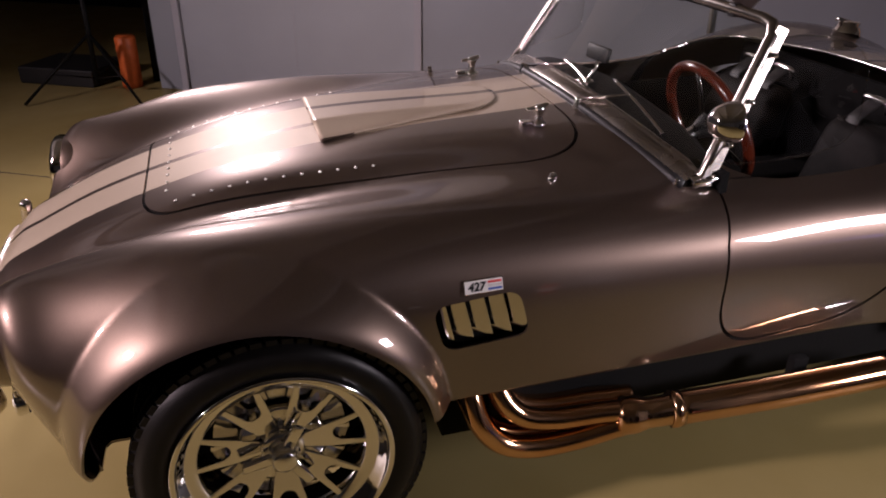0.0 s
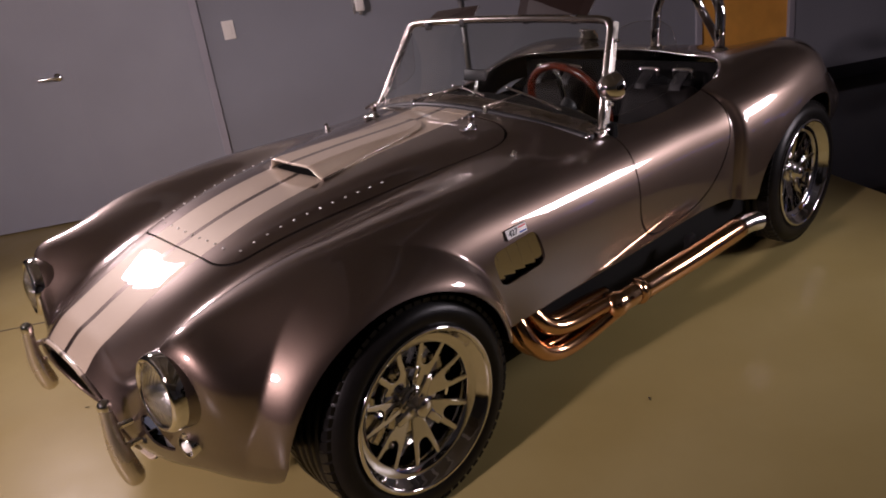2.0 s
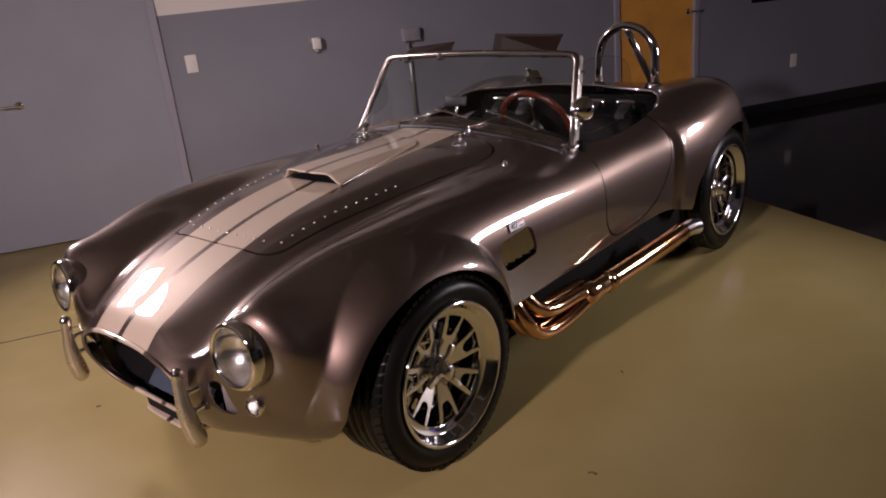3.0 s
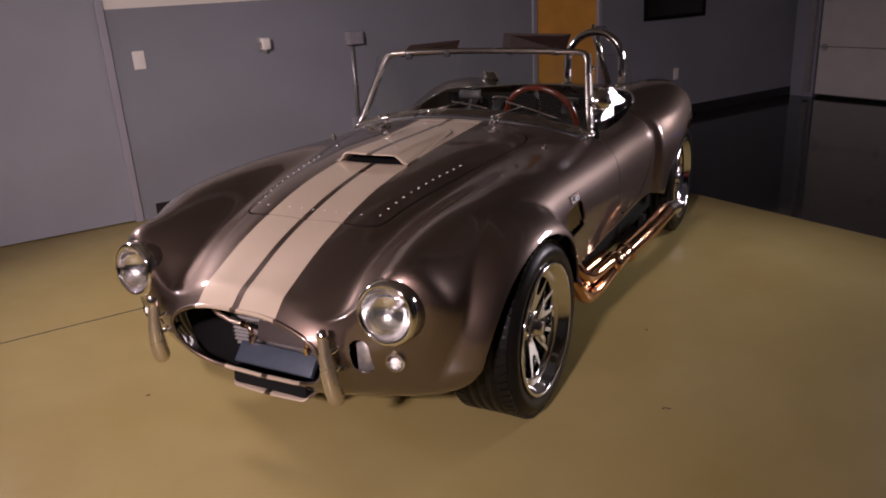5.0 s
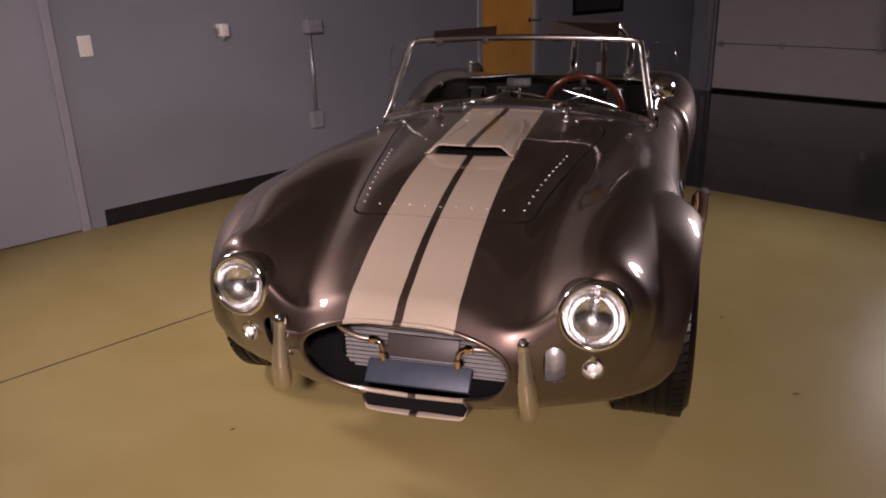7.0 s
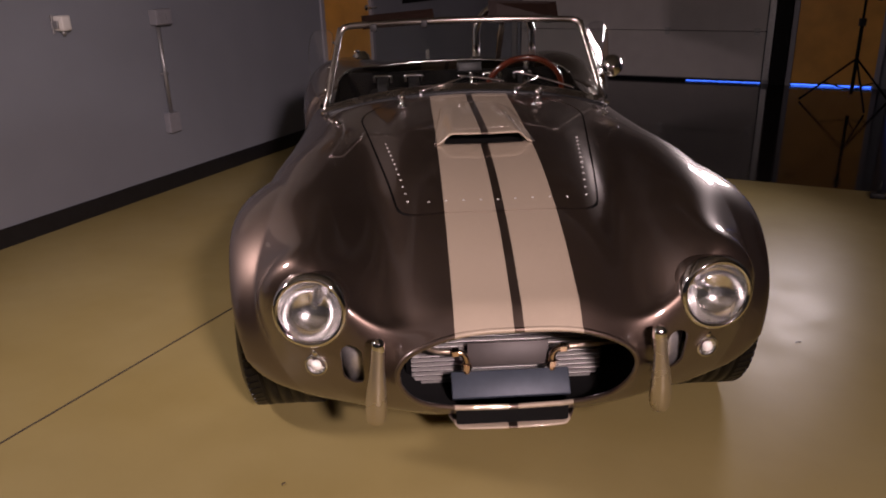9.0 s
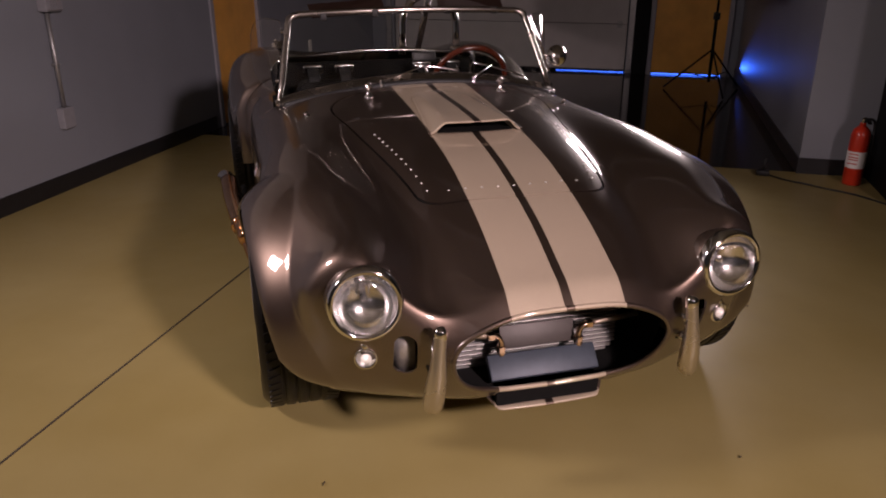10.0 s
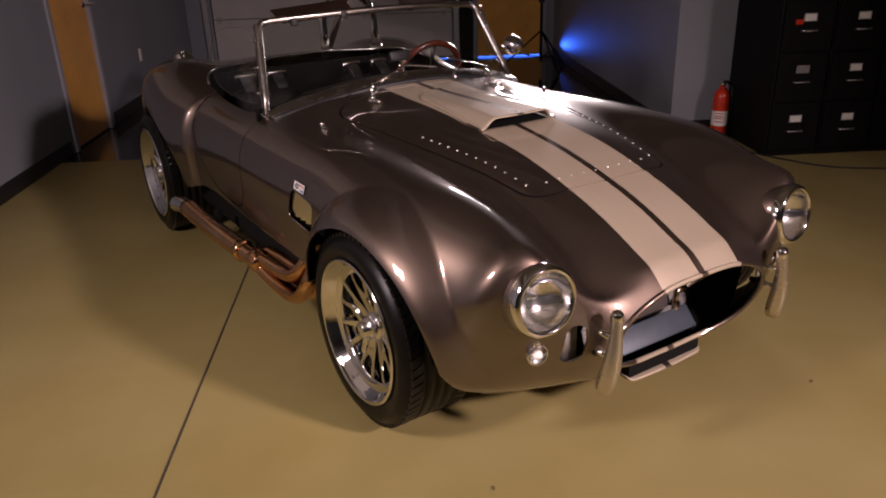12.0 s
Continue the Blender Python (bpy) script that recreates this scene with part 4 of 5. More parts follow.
PLATE = material("white_enamel", (0.72, 0.70, 0.68), 0.35)
INK = material("black_enamel", (0.01, 0.01, 0.01), 0.35)
RED_BAR = material("red_bar", (0.55, 0.03, 0.03), 0.35)
BLUE_BAR = material("blue_bar", (0.03, 0.08, 0.35), 0.35)
for sign in (1, -1):
    cy, cz = 0.462, 0.652
    xa, xb = skin_x(cy, cz - 0.012), skin_x(cy, cz + 0.012)
    lean = math.degrees(math.atan2(xa - xb, 0.024))
    turn = math.degrees(math.atan2(skin_x(cy + 0.05, cz) - skin_x(cy - 0.05, cz), 0.1))
    m = Matrix.Translation((sign * (skin_x(cy, cz) + 0.0045), cy, cz)) @ Matrix.Rotation(radians(90 - turn if sign > 0 else -90 + turn), 4, "Z") @ Matrix.Rotation(radians(90 - lean), 4, "X")
    badge = part("badge", box(-0.044, 0.044, -0.0155, 0.0155, -0.002, 0.002, 0.0008, 1), CHROME, sports_car, "small white number badge with red and blue bars", at=m, smooth=False)
    part("badge_face", box(-0.042, 0.042, -0.0135, 0.0135, 0.002, 0.0028), PLATE, badge, smooth=False)
    part("red_bar", box(0.009, 0.039, 0.005, 0.010, 0.0028, 0.0034), RED_BAR, badge, smooth=False)
    part("grey_bar", box(0.009, 0.039, -0.0018, 0.0018, 0.0028, 0.0034), MESH, badge, smooth=False)
    part("blue_bar", box(0.009, 0.039, -0.010, -0.005, 0.0028, 0.0034), BLUE_BAR, badge, smooth=False)
    font = bpy.data.curves.new("digits", "FONT")
    font.body, font.size, font.extrude, font.align_x, font.align_y = "427", 0.025, 0.0004, "CENTER", "CENTER"
    font.offset, font.shear = 0.0008, 0.15
    font.materials.append(INK)
    digits = new("digits", font)
    digits.parent = badge
    digits.matrix_local = pose(-0.017, -0.0005, 0.0033)

# side pipes
for sign in (1, -1):
    def sx(points, dx=0.0):
        return smooth_path([(sign * (x + dx), y, z) for x, y, z in points], 7)
    pipe = empty_thing("side_pipe")
    pipe.parent = sports_car
    pipe["label"] = "polished side exhaust tinted with the floor's reflection"
    for dx in (0, -0.055):
        part("primary_pipe", tube(sx([(0.66, 0.44, 0.40), (0.715, 0.445, 0.365), (0.75, 0.462, 0.295), (0.762, 0.51, 0.235), (0.768, 0.585, 0.208), (0.778, 0.69, 0.214), (0.797, 0.80, 0.247), (0.806, 0.85, 0.262)], dx), 0.0275, 16), COPPER, pipe)
        part("primary_pipe", tube(sx([(0.66, 0.50, 0.40), (0.712, 0.508, 0.372), (0.742, 0.53, 0.325), (0.757, 0.575, 0.29), (0.766, 0.65, 0.276), (0.78, 0.75, 0.282), (0.803, 0.85, 0.288)], dx), 0.0275, 16), COPPER, pipe)
    part("collector", tube(sx([(0.785, 0.79, 0.268), (0.80, 0.84, 0.274), (0.812, 0.88, 0.281), (0.82, 0.93, 0.286)]), [0.030, 0.038, 0.045, 0.048] + [0.047] * 3 + [0.045, 0.043, 0.041, 0.039] + [0.037] * 11, 20), COPPER, pipe)
    part("collar", tube([(sign * 0.818, 0.915, 0.285), (sign * 0.8195, 0.924, 0.2855), (sign * 0.822, 0.942, 0.287)], [0.044, 0.046, 0.043], 22), COPPER, pipe, "clamp collar")
    part("muffler", tube(sx([(0.82, 0.93, 0.286), (0.85, 1.2, 0.303), (0.868, 1.5, 0.318)]), 0.0405, 22), COPPER, pipe)
    part("tail_tip", tube(sx([(0.868, 1.48, 0.317), (0.876, 1.56, 0.317), (0.888, 1.612, 0.311)]), 0.036, 20, caps=False), POLISHED, pipe, "bright tail pipe")
    part("bracket", box(-0.012, 0.012, -0.022, 0.022, -0.05, 0.02, 0.003), WELL, pipe, at=pose(sign * 0.80, 1.28, 0.335))

# nose: over-riders, turn lamps, ducts, radiator, cooler and chin scoop
JACK = material("satin_bright_metal", (0.66, 0.61, 0.52), 0.27, 0.95, rough_var=0.05)
for sign in (1, -1):
    path = [(sign * (0.350 + 0.020 * t), -0.628 + 0.016 * t - 0.012 * math.sin(math.pi * t), 0.500 - 0.235 * t) for t in np.linspace(0, 1, 22)]
    rad = [0.0165 + 0.011 * float(ramp(t, 0.1, 0.75)) if t < 0.86 else 0.0275 * math.sqrt(max(1 - ((t - 0.86) / 0.142) ** 2, 0.001)) for t in np.linspace(0, 1, 22)]
    over = part("over_rider", tube(path, rad, 18), JACK, sports_car, "satin metal over-rider with a chrome cap")
    part("cap", lathe([(0.0172, -0.016), (0.0178, 0.0), (0.015, 0.009), (0.008, 0.0145), (0, 0.016)], 20), CHROME, over, at=pose(sign * 0.350, -0.628, 0.502))
    for z in (0.435, 0.375):
        part("mounting_bolt", tube([(sign * 0.357, -0.615, z), (sign * 0.357, -0.53, z)], 0.0085, 12), CHROME, over)
        part("grommet", tube([(sign * 0.357, -0.572, z), (sign * 0.357, -0.555, z)], 0.017, 14), BLACK, over)
    lamp = part("turn_lamp", lathe([(0.030, -0.02), (0.031, 0.0), (0.0295, 0.004), (0.027, 0.004)], 28), CHROME, sports_car, "round clear turn lamp in a chrome ring", at=Matrix.Translation((sign * 0.522, -0.518, 0.393)) @ Matrix.Rotation(radians(90), 4, "X") @ pose(0, 0, 0, 0, sign * 10, 0))
    part("reflector", lathe([(0.028, -0.002), (0.018, -0.012), (0, -0.016)], 24), REFLECTOR, lamp)
    glass = part("lens", pressed_lens(0.0275, 0.014, 9, 20), FLUTED, lamp)
    glass.visible_shadow = False
    part("bulb", lathe([(0, -0.012), (0.010, -0.008), (0.014, 0.0), (0.010, 0.007), (0, 0.010)], 14), WHITE_PLASTIC, lamp)
    part("stalk", tube([(0, 0.027, -0.006), (0, 0.042, -0.01)], 0.011, 12), CHROME, lamp)
    part("duct_mesh", box(-0.034, 0.034, -0.003, 0.003, -0.066, 0.066), MESH, sports_car, "grey mesh in the brake duct", at=pose(sign * 0.424, skin_y(0.424, 0.405) + 0.046, 0.405, 0, 0, sign * 22))

radiator = part("radiator", box(-0.29, 0.29, -0.012, 0.012, 0.20, 0.52), BLACK, sports_car, "radiator with horizontal bright fins", at=pose(0, -0.345, 0, 0, 0, 0))
fin = None
FIN = material("bare_fin", (0.55, 0.53, 0.51), 0.35, 0.6, grain=0.08, scale=40)
for i in range(20):
    z = 0.215 + 0.0148 * i
    if fin is None:
        fin = part("fin", box(-0.275, 0.275, -0.006, 0.006, -0.0015, 0.0015, 0.0006, 1), FIN, radiator, at=pose(0, -0.017, z, 22, 0, 0), smooth=False)
    else:
        share("fin", fin, radiator, pose(0, -0.017, z, 22, 0, 0))
cooler = part("oil_cooler", box(-0.165, 0.165, -0.012, 0.012, -0.040, 0.036, 0.004), GRILLE_BLUE, sports_car, "blue-grey oil cooler", at=pose(0, -0.455, 0.272, -42, 0, 0))
part("cooler_shroud", box(-0.115, 0.115, -0.004, 0.004, -0.034, 0.034, 0.002), material("brown_grey_sheet", (0.06, 0.05, 0.046), 0.5, 0.2, grain=0.1), sports_car, "brown-grey sheet over the oil cooler", at=pose(0, -0.405, 0.338, -22, 0, 0))
BRASS = material("copper_fitting", (0.86, 0.64, 0.48), 0.15, 1.0, grain=0.1, scale=30)
for sign in (1, -1):
    elbow = part("hose_fitting", tube(smooth_path([(sign * 0.120, -0.435, 0.297), (sign * 0.120, -0.432, 0.335), (sign * 0.132, -0.43, 0.358), (sign * 0.165, -0.43, 0.364)], 5), [0.0125] * 4 + [0.0095] * 12, 12), BRASS, sports_car, "copper-coloured hose elbow")
    part("nut", lathe([(0, -0.009), (0.015, -0.009), (0.015, 0.009), (0, 0.009)], 6), BRASS, elbow, at=pose(sign * 0.120, -0.433, 0.318), smooth=False)
    part("nut", lathe([(0, -0.009), (0.014, -0.009), (0.014, 0.009), (0, 0.009)], 6), BRASS, elbow, at=pose(sign * 0.150, -0.43, 0.362, 0, 90, 0), smooth=False)
    end = [(sign * 0.165, -0.43, 0.364), (sign * 0.205, -0.44, 0.375), (sign * 0.245, -0.46, 0.41), (sign * 0.27, -0.47, 0.47)] if sign < 0 else [(0.165, -0.43, 0.364), (0.21, -0.425, 0.366), (0.26, -0.42, 0.366), (0.32, -0.40, 0.36)]
    part("hose", tube(smooth_path(end, 6), 0.0085, 12), material("braided_hose", (0.55, 0.45, 0.36), 0.35, 0.9, bump=0.5, bump_scale=500), elbow)

tunnel = [(x, z) for x, z in ((0.30, 0.50), (0.36, 0.40), (0.33, 0.29), (0.25, 0.23), (-0.25, 0.23), (-0.33, 0.29), (-0.36, 0.40), (-0.30, 0.50), (-0.15, 0.545), (0.15, 0.545))]
vs = [(x * 0.97, -0.50, z) for x, z in tunnel] + [(x, -0.22, z) for x, z in tunnel]
n = len(tunnel)
part("intake_duct", (vs, [(i, (i + 1) % n, n + (i + 1) % n, n + i) for i in range(n)] + [tuple(range(n, 2 * n))]), WELL, sports_car, "black duct behind the mouth")
rim_pts = [tuple(p) for p in SKIN[0]] + [(-x, y, z) for x, y, z in SKIN[0][::-1][1:-1]]
part("mouth_rim", tube(rim_pts, 0.0075, 10, closed=True), PAINT, sports_car, "rolled painted rim of the mouth")


def chin():
    """The lower scoop: a rounded lip hung under the mouth, closed at both ends by the body."""
    vs, nx = [], 40
    for i in range(nx + 1):
        t = -1 + 2 * i / nx
        drop = 1 - float(ramp(abs(t), 0.72, 1.0))
        x, y0 = 0.20 * t, -0.522 + 0.055 * (1 - drop) + 0.012 * t * t
        z0, h = 0.210 - 0.042 * drop, 0.009 + 0.003 * drop
        for dy, dz in ((0.13, h), (0.02, h), (0.004, h * 0.95), (-0.004, h * 0.75), (-0.007, h * 0.45), (-0.003, h * 0.15), (0.008, 0.0), (0.06, -0.002), (0.25, 0.03)):
            vs.append((x, y0 + dy, z0 + dz))
    k = 9
    return vs, [(i * k + j, (i + 1) * k + j, (i + 1) * k + j + 1, i * k + j + 1) for i in range(nx) for j in range(k - 1)]


part("chin_scoop", chin(), PAINT, sports_car, "lower air scoop with pale stripes")
# black block that paints the lower scoop's shaded inside
part("chin_shade", box(-0.155, 0.155, -0.509, -0.45, 0.172, 0.230), WELL, sports_car, "black block standing in for shade inside the lower scoop", smooth=False)

# ---------------------------------------------------------------- cockpit
part("cockpit_tub", joined(box(-0.64, 0.64, 1.08, 1.10, 0.22, 0.80), box(-0.64, 0.64, 2.07, 2.09, 0.22, 0.80), box(-0.655, -0.635, 1.08, 2.08, 0.22, 0.66), box(0.635, 0.655, 1.08, 2.08, 0.22, 0.66), box(-0.64, 0.64, 1.08, 2.08, 0.222, 0.235)), CARPET, sports_car, "black carpeted cockpit", smooth=False)
part("tunnel", box(-0.11, 0.11, 1.1, 2.02, 0.23, 0.52, 0.04, 4), CARPET, sports_car, "black carpeted centre tunnel")


def pad():
    vs, nx = [], 30
    for i in range(nx + 1):
        x = -0.575 + 1.15 * i / nx
        y0 = screen_point(x / 0.612, 0).y + 0.012
        z0 = skin_z(x, y0)
        for y, dz in ((y0, 0.003), (y0 + 0.03, 0.006), (1.10, 0.008), (1.125, 0.0), (1.135, -0.02), (1.138, -0.14)):
            vs.append((x, y, (skin_z(x, y) if y < 1.11 else skin_z(x, 1.1)) + dz))
    return vs, [(i * 6 + j, (i + 1) * 6 + j, (i + 1) * 6 + j + 1, i * 6 + j + 1) for i in range(nx) for j in range(5)]


part("dashboard", pad(), LEATHER, sports_car, "black leather-covered dashboard")
gauge = None
for x in (-0.2, -0.08, 0.04, 0.16, 0.29, 0.42):
    at = pose(x, 1.142, skin_z(x, 1.1) - 0.075, -90, 0, 0)
    if gauge is None:
        gauge = part("gauge", lathe([(0.034, -0.004), (0.034, 0.006), (0.030, 0.008), (0.028, 0.003), (0, 0.003)], 20), CHROME, sports_car, "chrome-ringed gauge", at=at)
    else:
        share("gauge", gauge, sports_car, at)

# bright edge along the rear of the cockpit opening
def rear_edge(a):
    """The cockpit opening's rim in the direction a from its middle."""
    lo, hi = 0.05, 0.9
    for _ in range(30):
        r = (lo + hi) / 2
        p = np.array([[r * math.cos(a), 1.55 + r * math.sin(a), 0.8]])
        lo, hi = (r, hi) if cockpit_field(p)[0] < 0 else (lo, r)
    return lo * math.cos(a), 1.55 + lo * math.sin(a)


edge = [rear_edge(a) for a in np.linspace(radians(20), radians(160), 41)]
part("cockpit_trim", tube([(x, y, skin_z(x, y) - 0.001) for x, y in edge], 0.006, 8), POLISHED, sports_car, "bright cockpit edge trim")

SEAT_GREY = material("dark_leather", (0.008, 0.007, 0.0065), 0.6, spec=0.1, grain=0.2, scale=30, bump=0.25, bump_scale=160)
for sign in (1, -1):
    cx = sign * 0.30
    seat = part("seat", box(cx - 0.2, cx + 0.2, 1.35, 1.82, 0.25, 0.40, 0.05, 4), LEATHER, sports_car, "black leather bucket seat")
    vs, fs = box(-0.20, 0.20, -0.05, 0.06, 0, 0.395, 0.045, 4)
    vs = [(x * (1 - 0.25 * max(z - 0.25, 0) / 0.22), y + 0.30 * z, z) for x, y, z in vs]
    back = part("seat_back", (vs, fs), SEAT_GREY, seat, "dark leather seat back", at=pose(cx, 1.77, 0.34))
    for dx in (-0.085, 0.085):
        gx = cx + dx
        part("belt_guide", tube(smooth_path([(gx - 0.045, 1.935, 0.762), (gx - 0.045, 1.93, 0.785), (gx - 0.035, 1.928, 0.795), (gx + 0.035, 1.928, 0.795), (gx + 0.045, 1.93, 0.785), (gx + 0.045, 1.935, 0.762)], 4), 0.010, 10), POLISHED, seat, "bright harness guide")
        part("harness", tube([(gx, 1.93, 0.79), (gx, 1.86, 0.74), (gx, 1.83, 0.60), (gx, 1.76, 0.42)], 0.03, 8, flat=0.12), BLACK, seat, "black harness strap")

# steering wheel
STEER = Matrix.Translation((0.293, 1.275, 0.792)) @ Matrix.Rotation(radians(-68), 4, "X")
sw = part("steering_wheel", tube([(0.178 * math.cos(a), 0.178 * math.sin(a), 0) for a in np.linspace(0, 2 * math.pi, 49)[:-1]], 0.0145, 14, closed=True), WOOD_RIM, sports_car, "varnished wooden steering wheel with metal spokes", at=STEER)
for a in (90, 210, 330):
    part("spoke", box(0.03, 0.17, -0.012, 0.012, -0.0015, 0.0015, 0.001, 1), POLISHED, sw, at=pose(0, 0, -0.012, 0, -4, a + 180))
part("boss", lathe([(0, 0.008), (0.03, 0.006), (0.036, -0.004), (0.03, -0.02), (0.02, -0.04)], 24), BLACK, sw)
part("column", tube([(0, 0, -0.03), (0, 0, -0.2)], 0.02, 14), CHROME, sw)

# roll hoop behind the driver
hoop = [(0.143, 2.09, 0.82), (0.145, 2.095, 0.95)] + [(0.302 + 0.157 * math.cos(a), 2.10, 0.988 + 0.157 * math.sin(a)) for a in np.linspace(math.pi, 0, 17)] + [(0.459, 2.095, 0.95), (0.461, 2.09, 0.80)]
roll = part("roll_hoop", tube(hoop, 0.0215, 16), CHROME, sports_car, "chrome roll hoop with a rear brace")
part("brace", tube([(0.302, 2.105, 1.13), (0.302, 2.40, 0.80)], 0.019, 14), CHROME, roll)
for x in (0.143, 0.461):
    part("foot_ring", lathe([(0.036, -0.01), (0.036, 0.006), (0.024, 0.012)], 20), CHROME, roll, at=pose(x, 2.09, skin_z(x, 2.09)))
fuel = part("fuel_cap", lathe([(0.055, -0.02), (0.055, 0.008), (0.046, 0.014), (0.046, 0.026), (0.038, 0.034), (0, 0.037)], 28), CHROME, sports_car, "chrome quick-release fuel cap", at=pose(-0.53, 2.47, skin_z(0.53, 2.47), -14, -18, 0))
part("lever", box(-0.012, 0.012, -0.06, 0.055, 0.034, 0.046, 0.004), CHROME, fuel)

# ---------------------------------------------------------------- room fittings
def leaf_door(name, v, u0, u1, h, mat, label, lever_u, lever_z, frame_mat, leaves=1):
    """A door in the long wall, its leaf set back a little from the wall's face."""
    door = tagged(part(name, box(-0.05, -0.012, u0 + 0.045, u1 - 0.045, 0.008, h - 0.045, 0.002, 1), mat, smooth=False), label, "door", kind="structure")
    door.matrix_world = lengthways(v)
    part("door_frame", joined(box(-0.13, 0.016, u0 - 0.004, u0 + 0.045, 0, h, 0.003, 1), box(-0.13, 0.016, u1 - 0.045, u1 + 0.004, 0, h, 0.003, 1), box(-0.13, 0.016, u0 + 0.045, u1 - 0.045, h - 0.045, h + 0.004, 0.003, 1)), frame_mat, door, "painted metal frame", smooth=False)
    if leaves == 2:
        mid = (u0 + u1) / 2
        part("leaf_gap", box(-0.0122, -0.0105, mid - 0.002, mid + 0.002, 0.01, h - 0.05), FRAME_GREY, door, smooth=False)
    plate = part("door_handle", joined(lathe([(0.0, 0.010), (0.024, 0.010), (0.026, 0.0)], 20), tube([(0, 0, 0.008), (0, 0, 0.05)], 0.009, 12)), CHROME, door, "metal lever handle", at=Matrix.Translation((-0.012, lever_u, lever_z)) @ Matrix.Rotation(radians(90), 4, "Y"))
    side = -1 if lever_u > (u0 + u1) / 2 and leaves == 1 else 1
    part("lever", tube(smooth_path([(0, 0, 0.048), (0, -0.02 * side, 0.052), (0, -0.06 * side, 0.05), (0, -0.11 * side, 0.047)], 4), 0.0085, 10), CHROME, plate)
    return door


FRAME_GREY = material("grey_frame_paint", (0.30, 0.30, 0.335), 0.4, grain=0.04, scale=4)
d1 = leaf_door("door_1", V_LONG, -3.32, -1.6, 2.1, DOOR_PAINT, "grey painted double door, closed, with a lever handle", -2.54, 0.955, FRAME_GREY, 2)
d2 = leaf_door("door_2", V_LONG, 1.9, 2.72, 2.06, OAK, "honey-coloured wood veneer door, closed", 2.63, 1.0, FRAME_GREY)

door_3 = tagged(part("door_3", box(3.30, 4.10, U_BACK - 0.03, U_BACK + 0.015, 0.03, 2.03, 0.002, 1), OAK, smooth=False), "honey-coloured wood door with light leaking under it", "door", kind="structure")
door_3.matrix_world = ROOM
part("door_frame", joined(box(3.25, 3.30, U_BACK - 0.05, U_BACK + 0.1, 0, 2.08), box(4.10, 4.15, U_BACK - 0.05, U_BACK + 0.1, 0, 2.08), box(3.30, 4.10, U_BACK - 0.05, U_BACK + 0.1, 2.03, 2.08)), FRAME_GREY, door_3, smooth=False)
part("door_handle", tube([(3.38, U_BACK - 0.03, 1.0), (3.38, U_BACK - 0.08, 1.0), (3.48, U_BACK - 0.08, 1.0)], 0.01, 10), CHROME, door_3)

# sectional overhead door at the end of the bay
gate = tagged(empty_thing("overhead_door", ROOM), "white sectional overhead door, closed", "door", kind="structure")
for i in range(5):
    z0 = 0.035 + 0.53 * i
    sec = part("panel", box(0.13, 2.99, U_BACK + 0.02, U_BACK + 0.06, z0, z0 + 0.524, 0.006, 2), SHUTTER, gate, smooth=False)
    for v in (0.2, 0.92, 1.93, 2.9):
        part("hinge", joined(box(v - 0.03, v + 0.03, U_BACK + 0.012, U_BACK + 0.02, z0 + 0.485, z0 + 0.56, 0.002, 1), tube([(v - 0.035, U_BACK + 0.008, z0 + 0.524), (v + 0.035, U_BACK + 0.008, z0 + 0.524)], 0.007, 8)), GALV, sec, smooth=False)
part("bottom_seal", box(0.13, 2.99, U_BACK + 0.02, U_BACK + 0.06, 0.022, 0.035), BLACK, gate, smooth=False)
for v in (0.06, 3.04):
    part("track", joined(box(v - 0.03, v + 0.03, U_BACK - 0.05, U_BACK - 0.045, 0.05, 2.7), box(v - 0.03, v - 0.025, U_BACK - 0.045, U_BACK + 0.0, 0.05, 2.7), box(v + 0.025, v + 0.03, U_BACK - 0.045, U_BACK + 0.0, 0.05, 2.7)), GALV, gate, "galvanised track", smooth=False)
part("side_cover", box(3.08, 3.24, U_BACK - 0.06, U_BACK - 0.002, 0, 2.7, 0.004, 1), BLACK_STEEL, gate, smooth=False)
BLUE_GLOW = glow_material("blue_daylight", (0.05, 0.17, 1.0), 3.5)
setting("door_gap_light", joined(box(2.18, 2.99, U_BACK + 0.03, U_BACK + 0.05, 0.002, 0.006), box(3.31, 4.09, U_BACK + 0.0, U_BACK + 0.012, 0.002, 0.014)), BLUE_GLOW, "blue daylight leaking under the closed doors")
area("leak_light", ROOM @ Vector((4.14, U_BACK - 0.06, 0.10)), ROOM @ Vector((4.22, U_BACK - 1.0, 0.34)), 0.03, 0.03, 0.3, (0.03, 0.13, 1.0), 26)

# black window and plates on the long wall
win = setting("window_1", joined(box(-0.004, 0.012, 3.28, 3.32, 1.0, 1.7), box(-0.004, 0.012, 4.13, 4.17, 1.0, 1.7), box(-0.004, 0.012, 3.32, 4.13, 1.0, 1.04), box(-0.004, 0.012, 3.32, 4.13, 1.66, 1.7)), BLACK_STEEL, "dark interior window", at=lengthways(V_LONG))
part("pane", box(0.002, 0.006, 3.32, 4.13, 1.04, 1.66), material("dark_glass", (0.006, 0.006, 0.007), 0.04), win, smooth=False)


def wall_plate(name, u, z, w, h, label, category):
    p = part(name, box(0, 0.007, u - w / 2, u + w / 2, z - h / 2, z + h / 2, 0.003, 2), WHITE_PLASTIC, smooth=False)
    p.matrix_world = lengthways(V_LONG)
    return tagged(p, label, category)


